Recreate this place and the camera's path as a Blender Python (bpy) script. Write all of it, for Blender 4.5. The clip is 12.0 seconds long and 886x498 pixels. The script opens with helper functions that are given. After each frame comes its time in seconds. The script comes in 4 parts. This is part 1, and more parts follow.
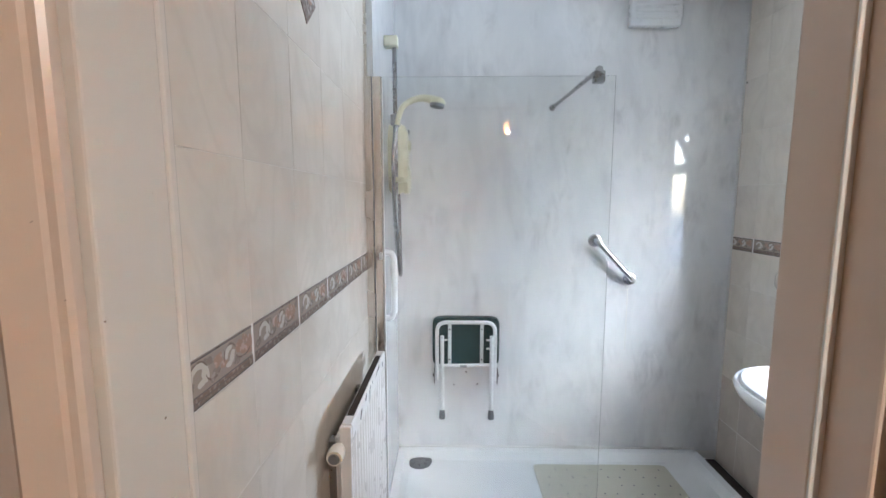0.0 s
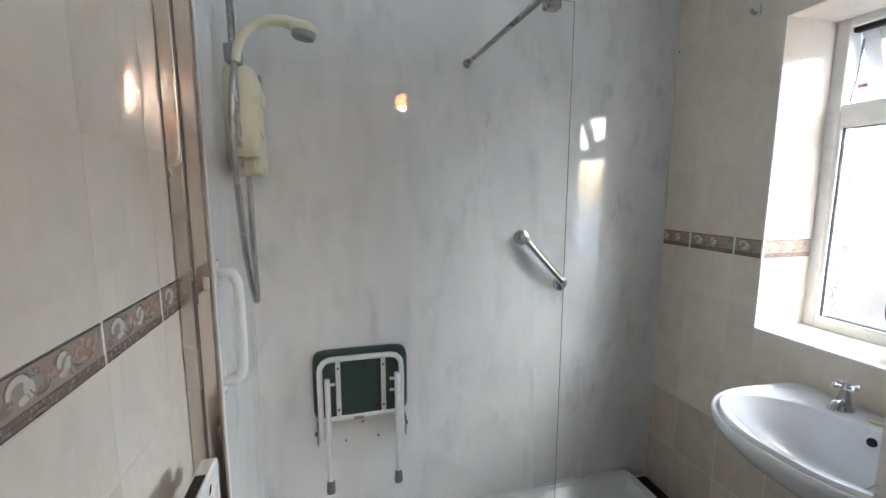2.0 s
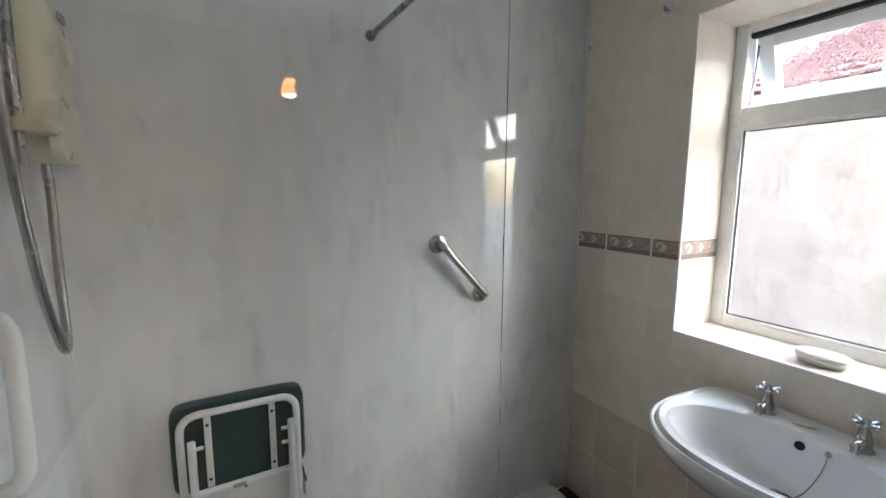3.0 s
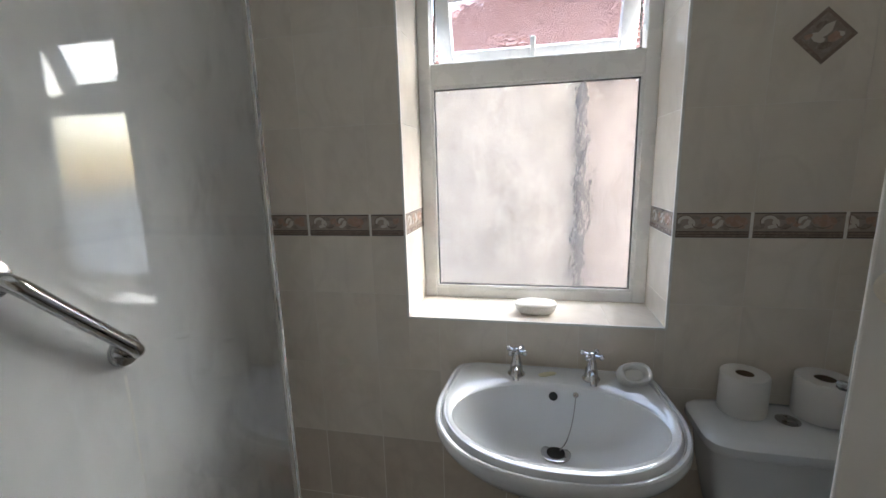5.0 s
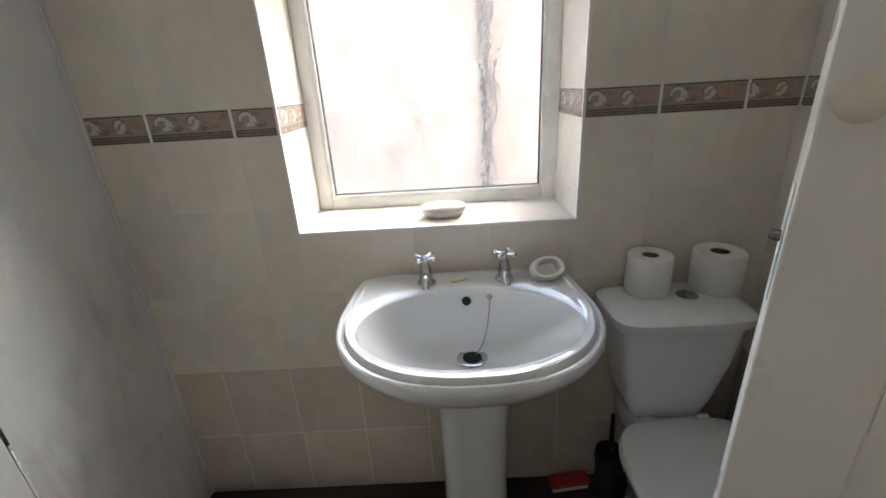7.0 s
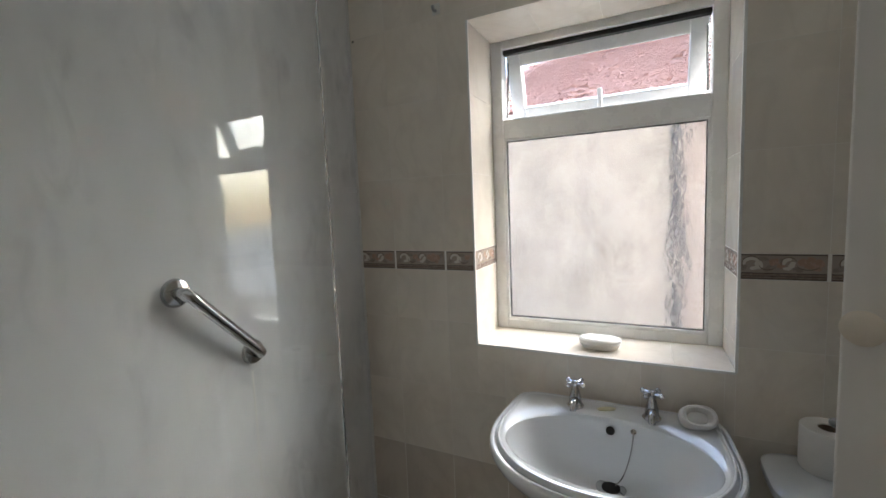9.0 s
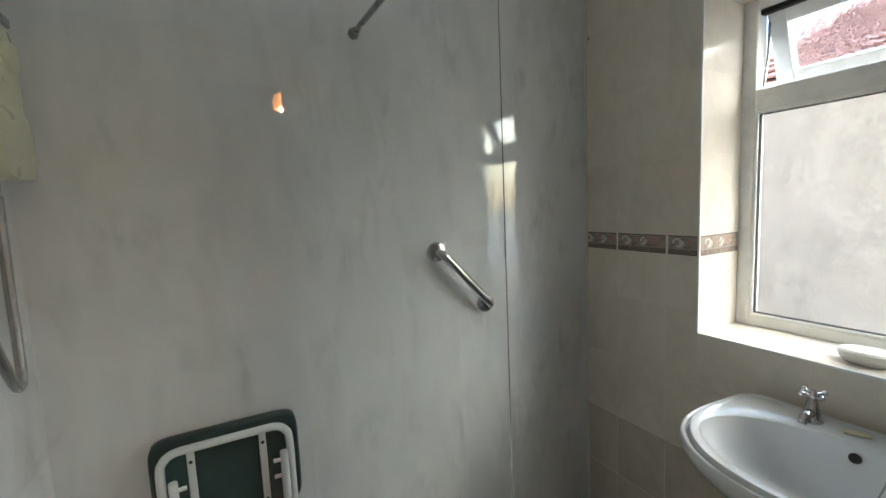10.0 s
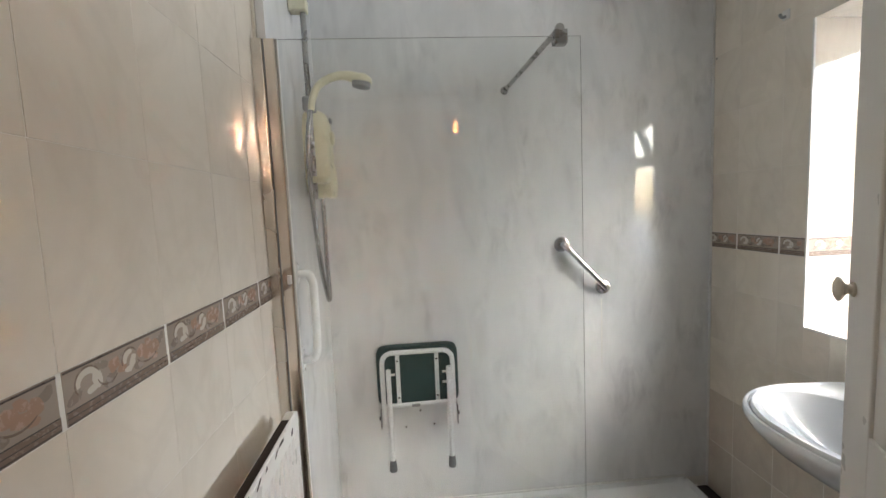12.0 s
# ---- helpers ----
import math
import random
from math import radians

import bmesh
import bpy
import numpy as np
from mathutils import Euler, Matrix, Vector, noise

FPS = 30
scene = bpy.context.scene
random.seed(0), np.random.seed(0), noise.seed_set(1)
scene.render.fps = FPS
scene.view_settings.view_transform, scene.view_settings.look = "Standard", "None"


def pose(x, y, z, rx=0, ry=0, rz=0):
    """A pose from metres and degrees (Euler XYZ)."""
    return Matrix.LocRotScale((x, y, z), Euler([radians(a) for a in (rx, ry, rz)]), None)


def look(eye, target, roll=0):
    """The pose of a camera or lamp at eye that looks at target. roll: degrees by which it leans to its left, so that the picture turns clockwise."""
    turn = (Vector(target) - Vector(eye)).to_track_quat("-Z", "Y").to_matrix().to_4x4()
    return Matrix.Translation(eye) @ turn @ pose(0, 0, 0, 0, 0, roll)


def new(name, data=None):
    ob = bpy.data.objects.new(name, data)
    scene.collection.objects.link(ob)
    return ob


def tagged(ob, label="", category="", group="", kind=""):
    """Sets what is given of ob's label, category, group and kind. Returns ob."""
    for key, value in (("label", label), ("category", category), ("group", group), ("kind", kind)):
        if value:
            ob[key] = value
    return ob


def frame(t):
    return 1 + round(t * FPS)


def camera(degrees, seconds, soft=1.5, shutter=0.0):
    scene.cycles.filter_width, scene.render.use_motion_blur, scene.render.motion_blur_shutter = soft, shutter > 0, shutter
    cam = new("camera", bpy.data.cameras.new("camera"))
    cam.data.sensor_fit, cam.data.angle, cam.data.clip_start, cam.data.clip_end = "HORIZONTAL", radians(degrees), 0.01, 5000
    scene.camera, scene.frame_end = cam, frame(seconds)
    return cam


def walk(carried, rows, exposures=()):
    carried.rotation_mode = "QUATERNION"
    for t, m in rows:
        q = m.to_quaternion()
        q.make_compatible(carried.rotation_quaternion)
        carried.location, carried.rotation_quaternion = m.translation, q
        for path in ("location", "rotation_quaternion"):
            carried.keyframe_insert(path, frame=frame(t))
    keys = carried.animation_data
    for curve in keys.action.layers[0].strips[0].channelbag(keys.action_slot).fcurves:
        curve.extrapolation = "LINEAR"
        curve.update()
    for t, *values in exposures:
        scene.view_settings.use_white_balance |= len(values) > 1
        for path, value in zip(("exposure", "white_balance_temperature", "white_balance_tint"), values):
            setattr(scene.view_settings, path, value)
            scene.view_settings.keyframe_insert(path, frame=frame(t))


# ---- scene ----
cam = camera(93.5, 12.0)
PATH = [
    (0, (0.649, 0.875, 1.416), (0.613, 2.861, 1.185), -0.0),
    (0.5, (0.655, 1.007, 1.405), (0.655, 2.991, 1.155), -0.0),
    (1, (0.673, 1.159, 1.402), (0.772, 3.139, 1.139), -0.0),
    (1.5, (0.671, 1.299, 1.386), (0.951, 3.261, 1.116), -0.0),
    (2, (0.656, 1.463, 1.402), (1.152, 3.381, 1.127), -0.0),
    (2.5, (0.672, 1.577, 1.397), (1.371, 3.43, 1.12), 0.0),
    (4.5, (0.847, 2.18, 1.379), (2.625, 3.054, 1.106), -0.3),
    (5, (0.932, 2.225, 1.359), (2.854, 2.631, 0.982), -1.6),
    (5.5, (1.082, 2.226, 1.32), (2.99, 2.269, 0.72), -2.5),
    (6, (1.147, 2.209, 1.238), (2.963, 2.078, 0.411), -2.7),
    (6.5, (1.132, 2.199, 1.217), (2.921, 2.087, 0.33), -3.0),
    (7, (1.069, 2.196, 1.256), (2.931, 2.222, 0.527), -3.4),
    (9, (0.821, 2.071, 1.378), (2.608, 2.949, 1.185), -2.4),
    (9.5, (0.813, 1.94, 1.363), (2.263, 3.298, 1.137), -2.0),
    (10, (0.77, 1.796, 1.366), (1.694, 3.558, 1.158), -2.6),
    (10.5, (0.739, 1.647, 1.365), (1.292, 3.558, 1.159), -2.7),
    (11, (0.745, 1.482, 1.352), (1.099, 3.443, 1.178), -2.6),
    (11.5, (0.729, 1.381, 1.385), (0.982, 3.356, 1.194), -2.9),
    (12, (0.731, 1.24, 1.383), (0.882, 3.226, 1.199), -2.5),
]
EXPOSURES = [(0.0, 4.65, 5550, 8), (1.0, 4.36, 5750, 8), (1.5, 4.2, 5850, 8), (2.5, 3.85, 6050, 7), (4.5, 3.25, 6250, 8), (5.0, 3.33, 6250, 8), (6.5, 3.78, 6500, 8), (7.0, 3.8, 6500, 8), (9.0, 3.25, 6400, 7), (9.5, 3.14, 6350, 5), (10.0, 3.3, 6350, 1), (10.5, 3.68, 6500, 7), (12.0, 4.1, 6500, 8)]
walk(cam, [(t, look(eye, target, roll)) for t, eye, target, roll in PATH], EXPOSURES)

# ---- world, sun and lamps ----
SUN_ELEVATION, SUN_HEADING = 37.0, 132.0
world = bpy.data.worlds.new("sky")
scene.world = world
world.use_nodes = True
sky = world.node_tree.nodes.new("ShaderNodeTexSky")
sky.sky_type, sky.sun_disc = "NISHITA", False
sky.sun_elevation, sky.sun_rotation = radians(SUN_ELEVATION), radians(SUN_HEADING)
sky.dust_density, sky.air_density = 2.0, 1.0
background = world.node_tree.nodes["Background"]
background.inputs["Strength"].default_value = 0.15
world.node_tree.links.new(sky.outputs["Color"], background.inputs["Color"])

sun = new("sun", bpy.data.lights.new("sun", "SUN"))
sun.data.energy, sun.data.angle, sun.data.color = 0.38, radians(54), (0.93, 0.97, 1.0)
# added fill lamp in the window opening, aimed up to brighten the ceiling
window_fill = new("window_fill", bpy.data.lights.new("window_fill", "AREA"))
window_fill.data.shape, window_fill.data.size, window_fill.data.size_y = "RECTANGLE", 0.62, 0.12
window_fill.data.energy, window_fill.data.spread, window_fill.data.color = 0.25, radians(80), (0.88, 0.94, 1.0)
window_fill.matrix_world = look((2.103, 2.222, 1.885), (1.103, 2.222, 1.885 + 0.50))
# second added fill, low over the sill, lifts the lower west wall
sill_fill = new("sill_fill", bpy.data.lights.new("sill_fill", "AREA"))
sill_fill.data.shape, sill_fill.data.size, sill_fill.data.size_y = "RECTANGLE", 0.62, 0.07
sill_fill.data.energy, sill_fill.data.spread, sill_fill.data.color = 0.062, radians(50), (0.90, 0.95, 1.0)
sill_fill.matrix_world = look((2.095, 2.222, 0.965), (1.095, 2.222, 0.965 - 0.09))
heading, elevation = radians(SUN_HEADING), radians(SUN_ELEVATION)
sun.matrix_world = look((math.sin(heading) * math.cos(elevation) * 20, math.cos(heading) * math.cos(elevation) * 20, math.sin(elevation) * 20), (0, 0, 0))

# ---- plan, in metres ----
XL, XR, YS, YB, ZC = 0.332, 2.107, 1.345, 3.05, 2.45   # room faces: west, east, south, north, ceiling
YH = 1.236                                           # hall side of the south wall
WY0, WY1, WZ0, WZ1, WX = 1.857, 2.587, 0.913, 1.968, 2.334   # window opening and the frame's inner face
XD = 1.02                                             # hinge side of the doorway
YG = 2.437                                           # shower screen
XP = 0.365                                           # shower panel on the west wall
TILE = 0.0007
ROWS_Z = [0.0, 0.242, 0.492, 0.742, 0.985, 1.165, 1.232, 1.49, 1.745, 2.0, 2.255, ZC]


# ---- materials ----
class Nodes:
    def __init__(self, name):
        self.m = bpy.data.materials.new(name)
        self.m.use_nodes = True
        self.t = self.m.node_tree
        self.b = self.t.nodes["Principled BSDF"]

    def add(self, kind, **values):
        n = self.t.nodes.new(kind)
        for k, v in values.items():
            n.inputs[k].default_value = v
        return n

    def link(self, a, b):
        self.t.links.new(a, b)

    def coords(self, scale=(1, 1, 1), turn=(0, 0, 0), generated=False):
        tc = self.add("ShaderNodeTexCoord")
        mp = self.add("ShaderNodeMapping", Scale=scale, Rotation=turn)
        if generated:
            self.link(tc.outputs["Object"], mp.inputs["Vector"])
        else:
            geo = self.add("ShaderNodeNewGeometry")
            self.link(geo.outputs["Position"], mp.inputs["Vector"])
        return mp.outputs["Vector"]

    def noise(self, vec, scale, detail=4.0, rough=0.55, distort=0.0):
        n = self.add("ShaderNodeTexNoise", Scale=scale, Detail=detail, Roughness=rough, Distortion=distort)
        self.link(vec, n.inputs["Vector"])
        return n.outputs["Fac"]

    def ramp(self, fac, stops):
        n = self.add("ShaderNodeValToRGB")
        els = n.color_ramp.elements
        while len(els) < len(stops):
            els.new(0.5)
        for e, (p, c) in zip(els, stops):
            e.position, e.color = p, (c, c, c, 1) if isinstance(c, float) else (*c, 1)
        self.link(fac, n.inputs["Fac"])
        return n.outputs["Color"]

    def mix(self, fac, a, b, mode="MIX"):
        n = self.t.nodes.new("ShaderNodeMix")
        n.data_type, n.blend_type = "RGBA", mode
        for sock, v in ((n.inputs[0], fac), (n.inputs[6], a), (n.inputs[7], b)):
            if isinstance(v, tuple):
                sock.default_value = (*v, 1)
            elif isinstance(v, (int, float)):
                sock.default_value = v
            else:
                self.link(v, sock)
        return n.outputs[2]

    def bump(self, height, strength=0.2, distance=0.002):
        n = self.add("ShaderNodeBump", Strength=strength, Distance=distance)
        self.link(height, n.inputs["Height"])
        self.link(n.outputs["Normal"], self.b.inputs["Normal"])
        return n

    def set(self, color=None, **values):
        if color is not None:
            if isinstance(color, tuple):
                self.b.inputs["Base Color"].default_value = (*color, 1)
            else:
                self.link(color, self.b.inputs["Base Color"])
        for k, v in values.items():
            sock = self.b.inputs[k.replace("_", " ")]
            if isinstance(v, (int, float, tuple)):
                sock.default_value = v
            else:
                self.link(v, sock)
        return self.m


def plain(name, color, rough, metal=0.0, vary=0.08, scale=25.0, bump=0.05, coat=0.0):
    """A surface of one colour with fine unevenness and a blotchy gloss."""
    n = Nodes(name)
    v = n.coords()
    big, fine = n.noise(v, scale * 0.25), n.noise(v, scale * 6, 3)
    dark = tuple(c * (1 - vary) for c in color)
    light = tuple(min(1, c * (1 + vary)) for c in color)
    n.bump(fine, bump, 0.0006)
    return n.set(n.mix(big, dark, light), Metallic=metal, Coat_Weight=coat,
                 Roughness=n.ramp(n.noise(v, scale, 3), [(0.3, max(0.02, rough - 0.05)), (0.75, min(1.0, rough + 0.08))]))


def marble_tile(name, base, cloud, vein):
    """Cream glazed tile with soft grey clouds, another cut of the pattern on each piece."""
    n = Nodes(name)
    v = n.coords((1, 1, 0.7))
    info = n.add("ShaderNodeObjectInfo")
    shift = n.t.nodes.new("ShaderNodeVectorMath")
    shift.operation = "ADD"
    n.link(v, shift.inputs[0])
    scale = n.t.nodes.new("ShaderNodeMath")
    scale.operation = "MULTIPLY"
    scale.inputs[1].default_value = 7.0
    n.link(info.outputs["Random"], scale.inputs[0])
    n.link(scale.outputs[0], shift.inputs[1])
    w = shift.outputs[0]
    clouds = n.ramp(n.noise(w, 5.5, 5, 0.55, 0.8), [(0.42, 0.0), (0.72, 1.0)])
    veins = n.ramp(n.noise(w, 5.0, 4, 0.5, 1.2), [(0.44, 0.0), (0.505, 0.22), (0.57, 0.0)])
    c = n.mix(clouds, base, cloud)
    c = n.mix(veins, c, vein)
    tone = n.ramp(info.outputs["Random"], [(0.0, 0.95), (1.0, 1.0)])
    c = n.mix(1.0, c, tone, "MULTIPLY")
    n.bump(n.noise(w, 13.0, 3), 0.4, 0.0014)
    return n.set(c, Roughness=n.ramp(n.noise(w, 14, 4), [(0.35, 0.09), (0.8, 0.2)]), Specular_IOR_Level=0.5)


def shower_panel():
    """Glossy laminate: pale ground, soft clouds and short slanting grey brush marks in patches."""
    n = Nodes("marbled shower panel")
    lean = (0, radians(30), 0)
    clouds = n.ramp(n.noise(n.coords((1.0, 1.0, 0.6), lean), 4.0, 4, 0.55, 0.6), [(0.36, 0.0), (0.70, 1.0)])
    patches = n.ramp(n.noise(n.coords((1.0, 1.0, 0.7), lean), 6.5, 3, 0.5, 0.3), [(0.46, 0.0), (0.68, 1.0)])
    marks = n.ramp(n.noise(n.coords((1.0, 1.0, 0.38), lean), 15.0, 5, 0.6, 0.5), [(0.46, 0.0), (0.74, 1.0)])
    wisps = n.ramp(n.noise(n.coords((1.0, 1.0, 0.30), lean), 9.0, 4, 0.55, 0.7), [(0.50, 0.0), (0.74, 0.6)])
    c = n.mix(clouds, (0.84, 0.84, 0.84), (0.745, 0.75, 0.755))
    c = n.mix(wisps, c, (0.665, 0.67, 0.675))
    c = n.mix(n.mix(1.0, patches, marks, "MULTIPLY"), c, (0.575, 0.575, 0.58))
    drip = n.ramp(n.noise(n.coords((9, 9, 0.5)), 3.0, 4), [(0.5, 0.0), (0.8, 0.5)])
    n.bump(n.noise(n.coords(), 3.0, 2), 0.05, 0.002)
    rough = n.mix(drip, (0.03, 0.03, 0.03), (0.10, 0.10, 0.10))
    return n.set(c, Roughness=rough, Specular_IOR_Level=0.65)


def obscure_glass():
    """Patterned bathroom glass: flowing upright ripples with small wet-looking beads between them."""
    n = Nodes("patterned obscure glass")
    flow = n.noise(n.coords((1, 1, 0.55)), 10.0, 1, 0.4, 0.9)
    beads = n.noise(n.coords((1, 1, 0.7)), 52.0, 2, 0.5, 0.5)
    where = n.ramp(n.noise(n.coords(), 7.0, 3, 0.5), [(0.38, 0.03), (0.62, 0.16)])
    n.bump(n.mix(where, flow, beads), 0.7, 0.014)
    return n.set((0.82, 0.83, 0.83), Roughness=0.03, Transmission_Weight=1.0, IOR=1.42)


def clear_glass():
    n = Nodes("clear shower glass")
    n.bump(n.noise(n.coords(), 4.0, 2), 0.02, 0.001)
    return n.set((0.975, 0.99, 0.985), Roughness=0.0, Transmission_Weight=1.0, IOR=1.45)


def dark_floor():
    n = Nodes("dark wood-look vinyl")
    grain = n.noise(n.coords((14, 1.2, 1)), 9.0, 6, 0.6, 0.6)
    info = n.add("ShaderNodeObjectInfo")
    c = n.mix(grain, (0.018, 0.013, 0.010), (0.075, 0.055, 0.042))
    tone = n.ramp(info.outputs["Random"], [(0.0, 0.65), (1.0, 1.0)])
    n.bump(grain, 0.2, 0.001)
    return n.set(n.mix(1.0, c, tone, "MULTIPLY"), Roughness=n.ramp(grain, [(0.2, 0.35), (0.8, 0.55)]))


def worn_paint(name, color, chip):
    """Gloss paint over timber: brush marks, yellowed patches and a few chips."""
    n = Nodes(name)
    v = n.coords()
    brush = n.noise(n.coords((60, 60, 2.5)), 3.0, 3)
    grime = n.noise(n.coords((1, 1, 0.3)), 9.0, 2, 0.4)
    chips = n.ramp(n.noise(v, 46.0, 3, 0.55), [(0.76, 0.0), (0.79, 1.0)])
    c = n.mix(grime, tuple(x * 0.96 for x in color), color)
    c = n.mix(chips, c, chip)
    n.bump(brush, 0.07, 0.0008)
    return n.set(c, Roughness=0.27)


def render_wall(name, a, b, scale):
    n = Nodes(name)
    v = n.coords()
    stain = n.ramp(n.noise(n.coords((1, 1, 0.6)), 4.5, 6, 0.68), [(0.40, 0.0), (0.72, 1.0)])
    fine = n.ramp(n.noise(v, 46.0, 4, 0.65), [(0.32, 0.04), (0.62, 0.75)])
    n.bump(n.noise(v, scale, 4), 0.6, 0.006)
    return n.set(n.mix(0.22, n.mix(stain, a, b), fine), Roughness=0.9)


def leaf_material():
    n = Nodes("hedge leaf")
    geo = n.add("ShaderNodeNewGeometry")
    c = n.ramp(geo.outputs["Random Per Island"], [(0.0, (0.035, 0.085, 0.02)), (0.6, (0.08, 0.16, 0.04)), (1.0, (0.13, 0.2, 0.06))])
    return n.set(c, Roughness=0.55)


def glow(name, color, strength):
    n = Nodes(name)
    return n.set(color, Emission_Color=(*color, 1), Emission_Strength=strength, Roughness=0.4)


M_TILE = marble_tile("cream marbled tile", (0.83, 0.76, 0.665), (0.75, 0.68, 0.585), (0.65, 0.58, 0.49))
M_TILE_LOW = marble_tile("beige marbled tile", (0.68, 0.60, 0.51), (0.59, 0.51, 0.43), (0.49, 0.42, 0.355))
M_GROUT = plain("pale grout", (0.84, 0.81, 0.76), 0.8, vary=0.08, scale=40)
M_PANEL = shower_panel()
M_PLASTER = plain("white emulsion", (0.74, 0.72, 0.68), 0.8, vary=0.05, scale=12, bump=0.2)
M_HALL = plain("hall wallpaper", (0.55, 0.47, 0.40), 0.85, vary=0.08, scale=30, bump=0.3)
M_CARPET = plain("hall carpet", (0.30, 0.23, 0.18), 0.95, vary=0.25, scale=60, bump=0.9)
# the hall's warm light is put into this cream paint's colour
M_PAINT = worn_paint("gloss paint tinted by warm light", (0.77, 0.63, 0.51), (0.22, 0.16, 0.12))
M_LINING = worn_paint("cream gloss paint", (0.80, 0.74, 0.66), (0.30, 0.22, 0.17))
M_DOOR = plain("off-white door paint", (0.79, 0.765, 0.725), 0.32, vary=0.06, scale=10, bump=0.08)
M_CERAMIC = plain("white glazed ceramic", (0.76, 0.775, 0.79), 0.07, vary=0.03, scale=9, bump=0.01, coat=0.4)
M_TRAY = plain("white acrylic", (0.82, 0.83, 0.83), 0.16, vary=0.05, scale=8, bump=0.03)
M_UPVC = plain("white window plastic", (0.87, 0.87, 0.86), 0.28, vary=0.02, scale=14, bump=0.03)
M_GASKET = plain("black rubber gasket", (0.018, 0.017, 0.016), 0.6, vary=0.2)
M_CHROME = plain("polished chrome", (0.56, 0.56, 0.57), 0.06, 1.0, vary=0.04, scale=30, bump=0.01)
M_DULL = plain("tarnished steel", (0.34, 0.335, 0.33), 0.28, 1.0, vary=0.15, scale=40, bump=0.05)
M_PROFILE = plain("polished aluminium", (0.74, 0.68, 0.62), 0.12, 1.0, vary=0.06, scale=12, bump=0.04)
M_SATIN = plain("satin aluminium", (0.70, 0.66, 0.61), 0.24, 1.0, vary=0.04, scale=8, bump=0.02)
M_WHITE = plain("white coated metal", (0.78, 0.79, 0.79), 0.3, vary=0.05, scale=20, bump=0.04)
M_RADIATOR = plain("cream radiator enamel", (0.76, 0.73, 0.69), 0.3, vary=0.06, scale=15, bump=0.05)
M_RUST = plain("rust stain", (0.03, 0.018, 0.012), 0.9, vary=0.4, scale=120, bump=0.4)
M_CREAM = plain("yellowed cream plastic", (0.74, 0.72, 0.55), 0.3, vary=0.08, scale=15, bump=0.02)
M_GREY = plain("grey plastic", (0.30, 0.31, 0.32), 0.45, vary=0.1)
M_PAD = plain("dark green padded vinyl", (0.018, 0.050, 0.050), 0.42, vary=0.25, scale=30, bump=0.3)
M_RUBBER = plain("grey rubber", (0.16, 0.16, 0.17), 0.7, vary=0.15)
M_HOSE = plain("chrome hose", (0.42, 0.42, 0.42), 0.22, 1.0, vary=0.1, scale=90, bump=0.4)
M_MAT = plain("beige rubber mat", (0.55, 0.53, 0.44), 0.6, vary=0.08, scale=30, bump=0.1)
M_DRAIN = plain("steel drain cover", (0.26, 0.26, 0.26), 0.35, 0.9, vary=0.15)
M_PAPER = plain("white tissue", (0.82, 0.80, 0.77), 0.95, vary=0.05, scale=60, bump=0.6)
M_CARD = plain("cardboard core", (0.16, 0.11, 0.07), 0.9, vary=0.15)
M_BLACK = plain("black plastic", (0.012, 0.012, 0.013), 0.5, vary=0.2)
M_RED = plain("red bristle", (0.42, 0.03, 0.025), 0.7, vary=0.3, scale=150, bump=0.6)
M_SOAP = plain("white soap", (0.80, 0.79, 0.76), 0.35, vary=0.05)
M_SLIVER = plain("yellow soap sliver", (0.72, 0.68, 0.48), 0.4, vary=0.05)
M_KNOB = plain("cream knob paint", (0.74, 0.67, 0.57), 0.22, vary=0.1, scale=60)
M_BRASS = plain("worn brass", (0.45, 0.33, 0.18), 0.3, 1.0, vary=0.15)
M_GLASS = clear_glass()
M_OBSCURE = obscure_glass()
M_FLOOR = dark_floor()
M_B_GROUND = plain("border beige glaze", (0.40, 0.335, 0.28), 0.2, vary=0.12, scale=60)
M_B_VINE = plain("border vine brown", (0.24, 0.185, 0.15), 0.25, vary=0.25, scale=90)
M_B_FLOWER = plain("border flower pink", (0.44, 0.295, 0.225), 0.25, vary=0.22, scale=90)
M_B_LEAF = plain("border leaf grey", (0.31, 0.26, 0.22), 0.25, vary=0.2, scale=90)
M_B_WHITE = plain("border white leaf", (0.66, 0.61, 0.54), 0.2, vary=0.06, scale=60)
M_B_BAND = plain("border brown band", (0.26, 0.195, 0.16), 0.25, vary=0.2, scale=120)
M_B_LINE = plain("border dark line", (0.075, 0.055, 0.045), 0.3, vary=0.2)
M_SEAL = plain("white sealant", (0.74, 0.73, 0.70), 0.4, vary=0.1, scale=60)
M_RENDER = render_wall("cream wall render", (0.50, 0.45, 0.41), (0.27, 0.235, 0.21), 30)
M_RENDER_PINK = render_wall("pink wall render", (0.44, 0.37, 0.34), (0.22, 0.175, 0.16), 30)
M_PIPE = plain("grey drainpipe plastic", (0.17, 0.155, 0.155), 0.4, vary=0.1)
M_ROOF = plain("red roof tile", (0.42, 0.25, 0.225), 0.8, vary=0.25, scale=14, bump=0.4)
M_CONCRETE = render_wall("pale concrete", (0.62, 0.61, 0.59), (0.50, 0.49, 0.47), 20)
M_LEAF = leaf_material()
M_BARK = plain("hedge twig", (0.09, 0.065, 0.045), 0.9, vary=0.2)
M_BULB_HALL = glow("lit hall bulb", (1.0, 0.86, 0.70), 100.0)
M_SHADE = glow("lit amber glass", (1.0, 0.36, 0.10), 1.3)


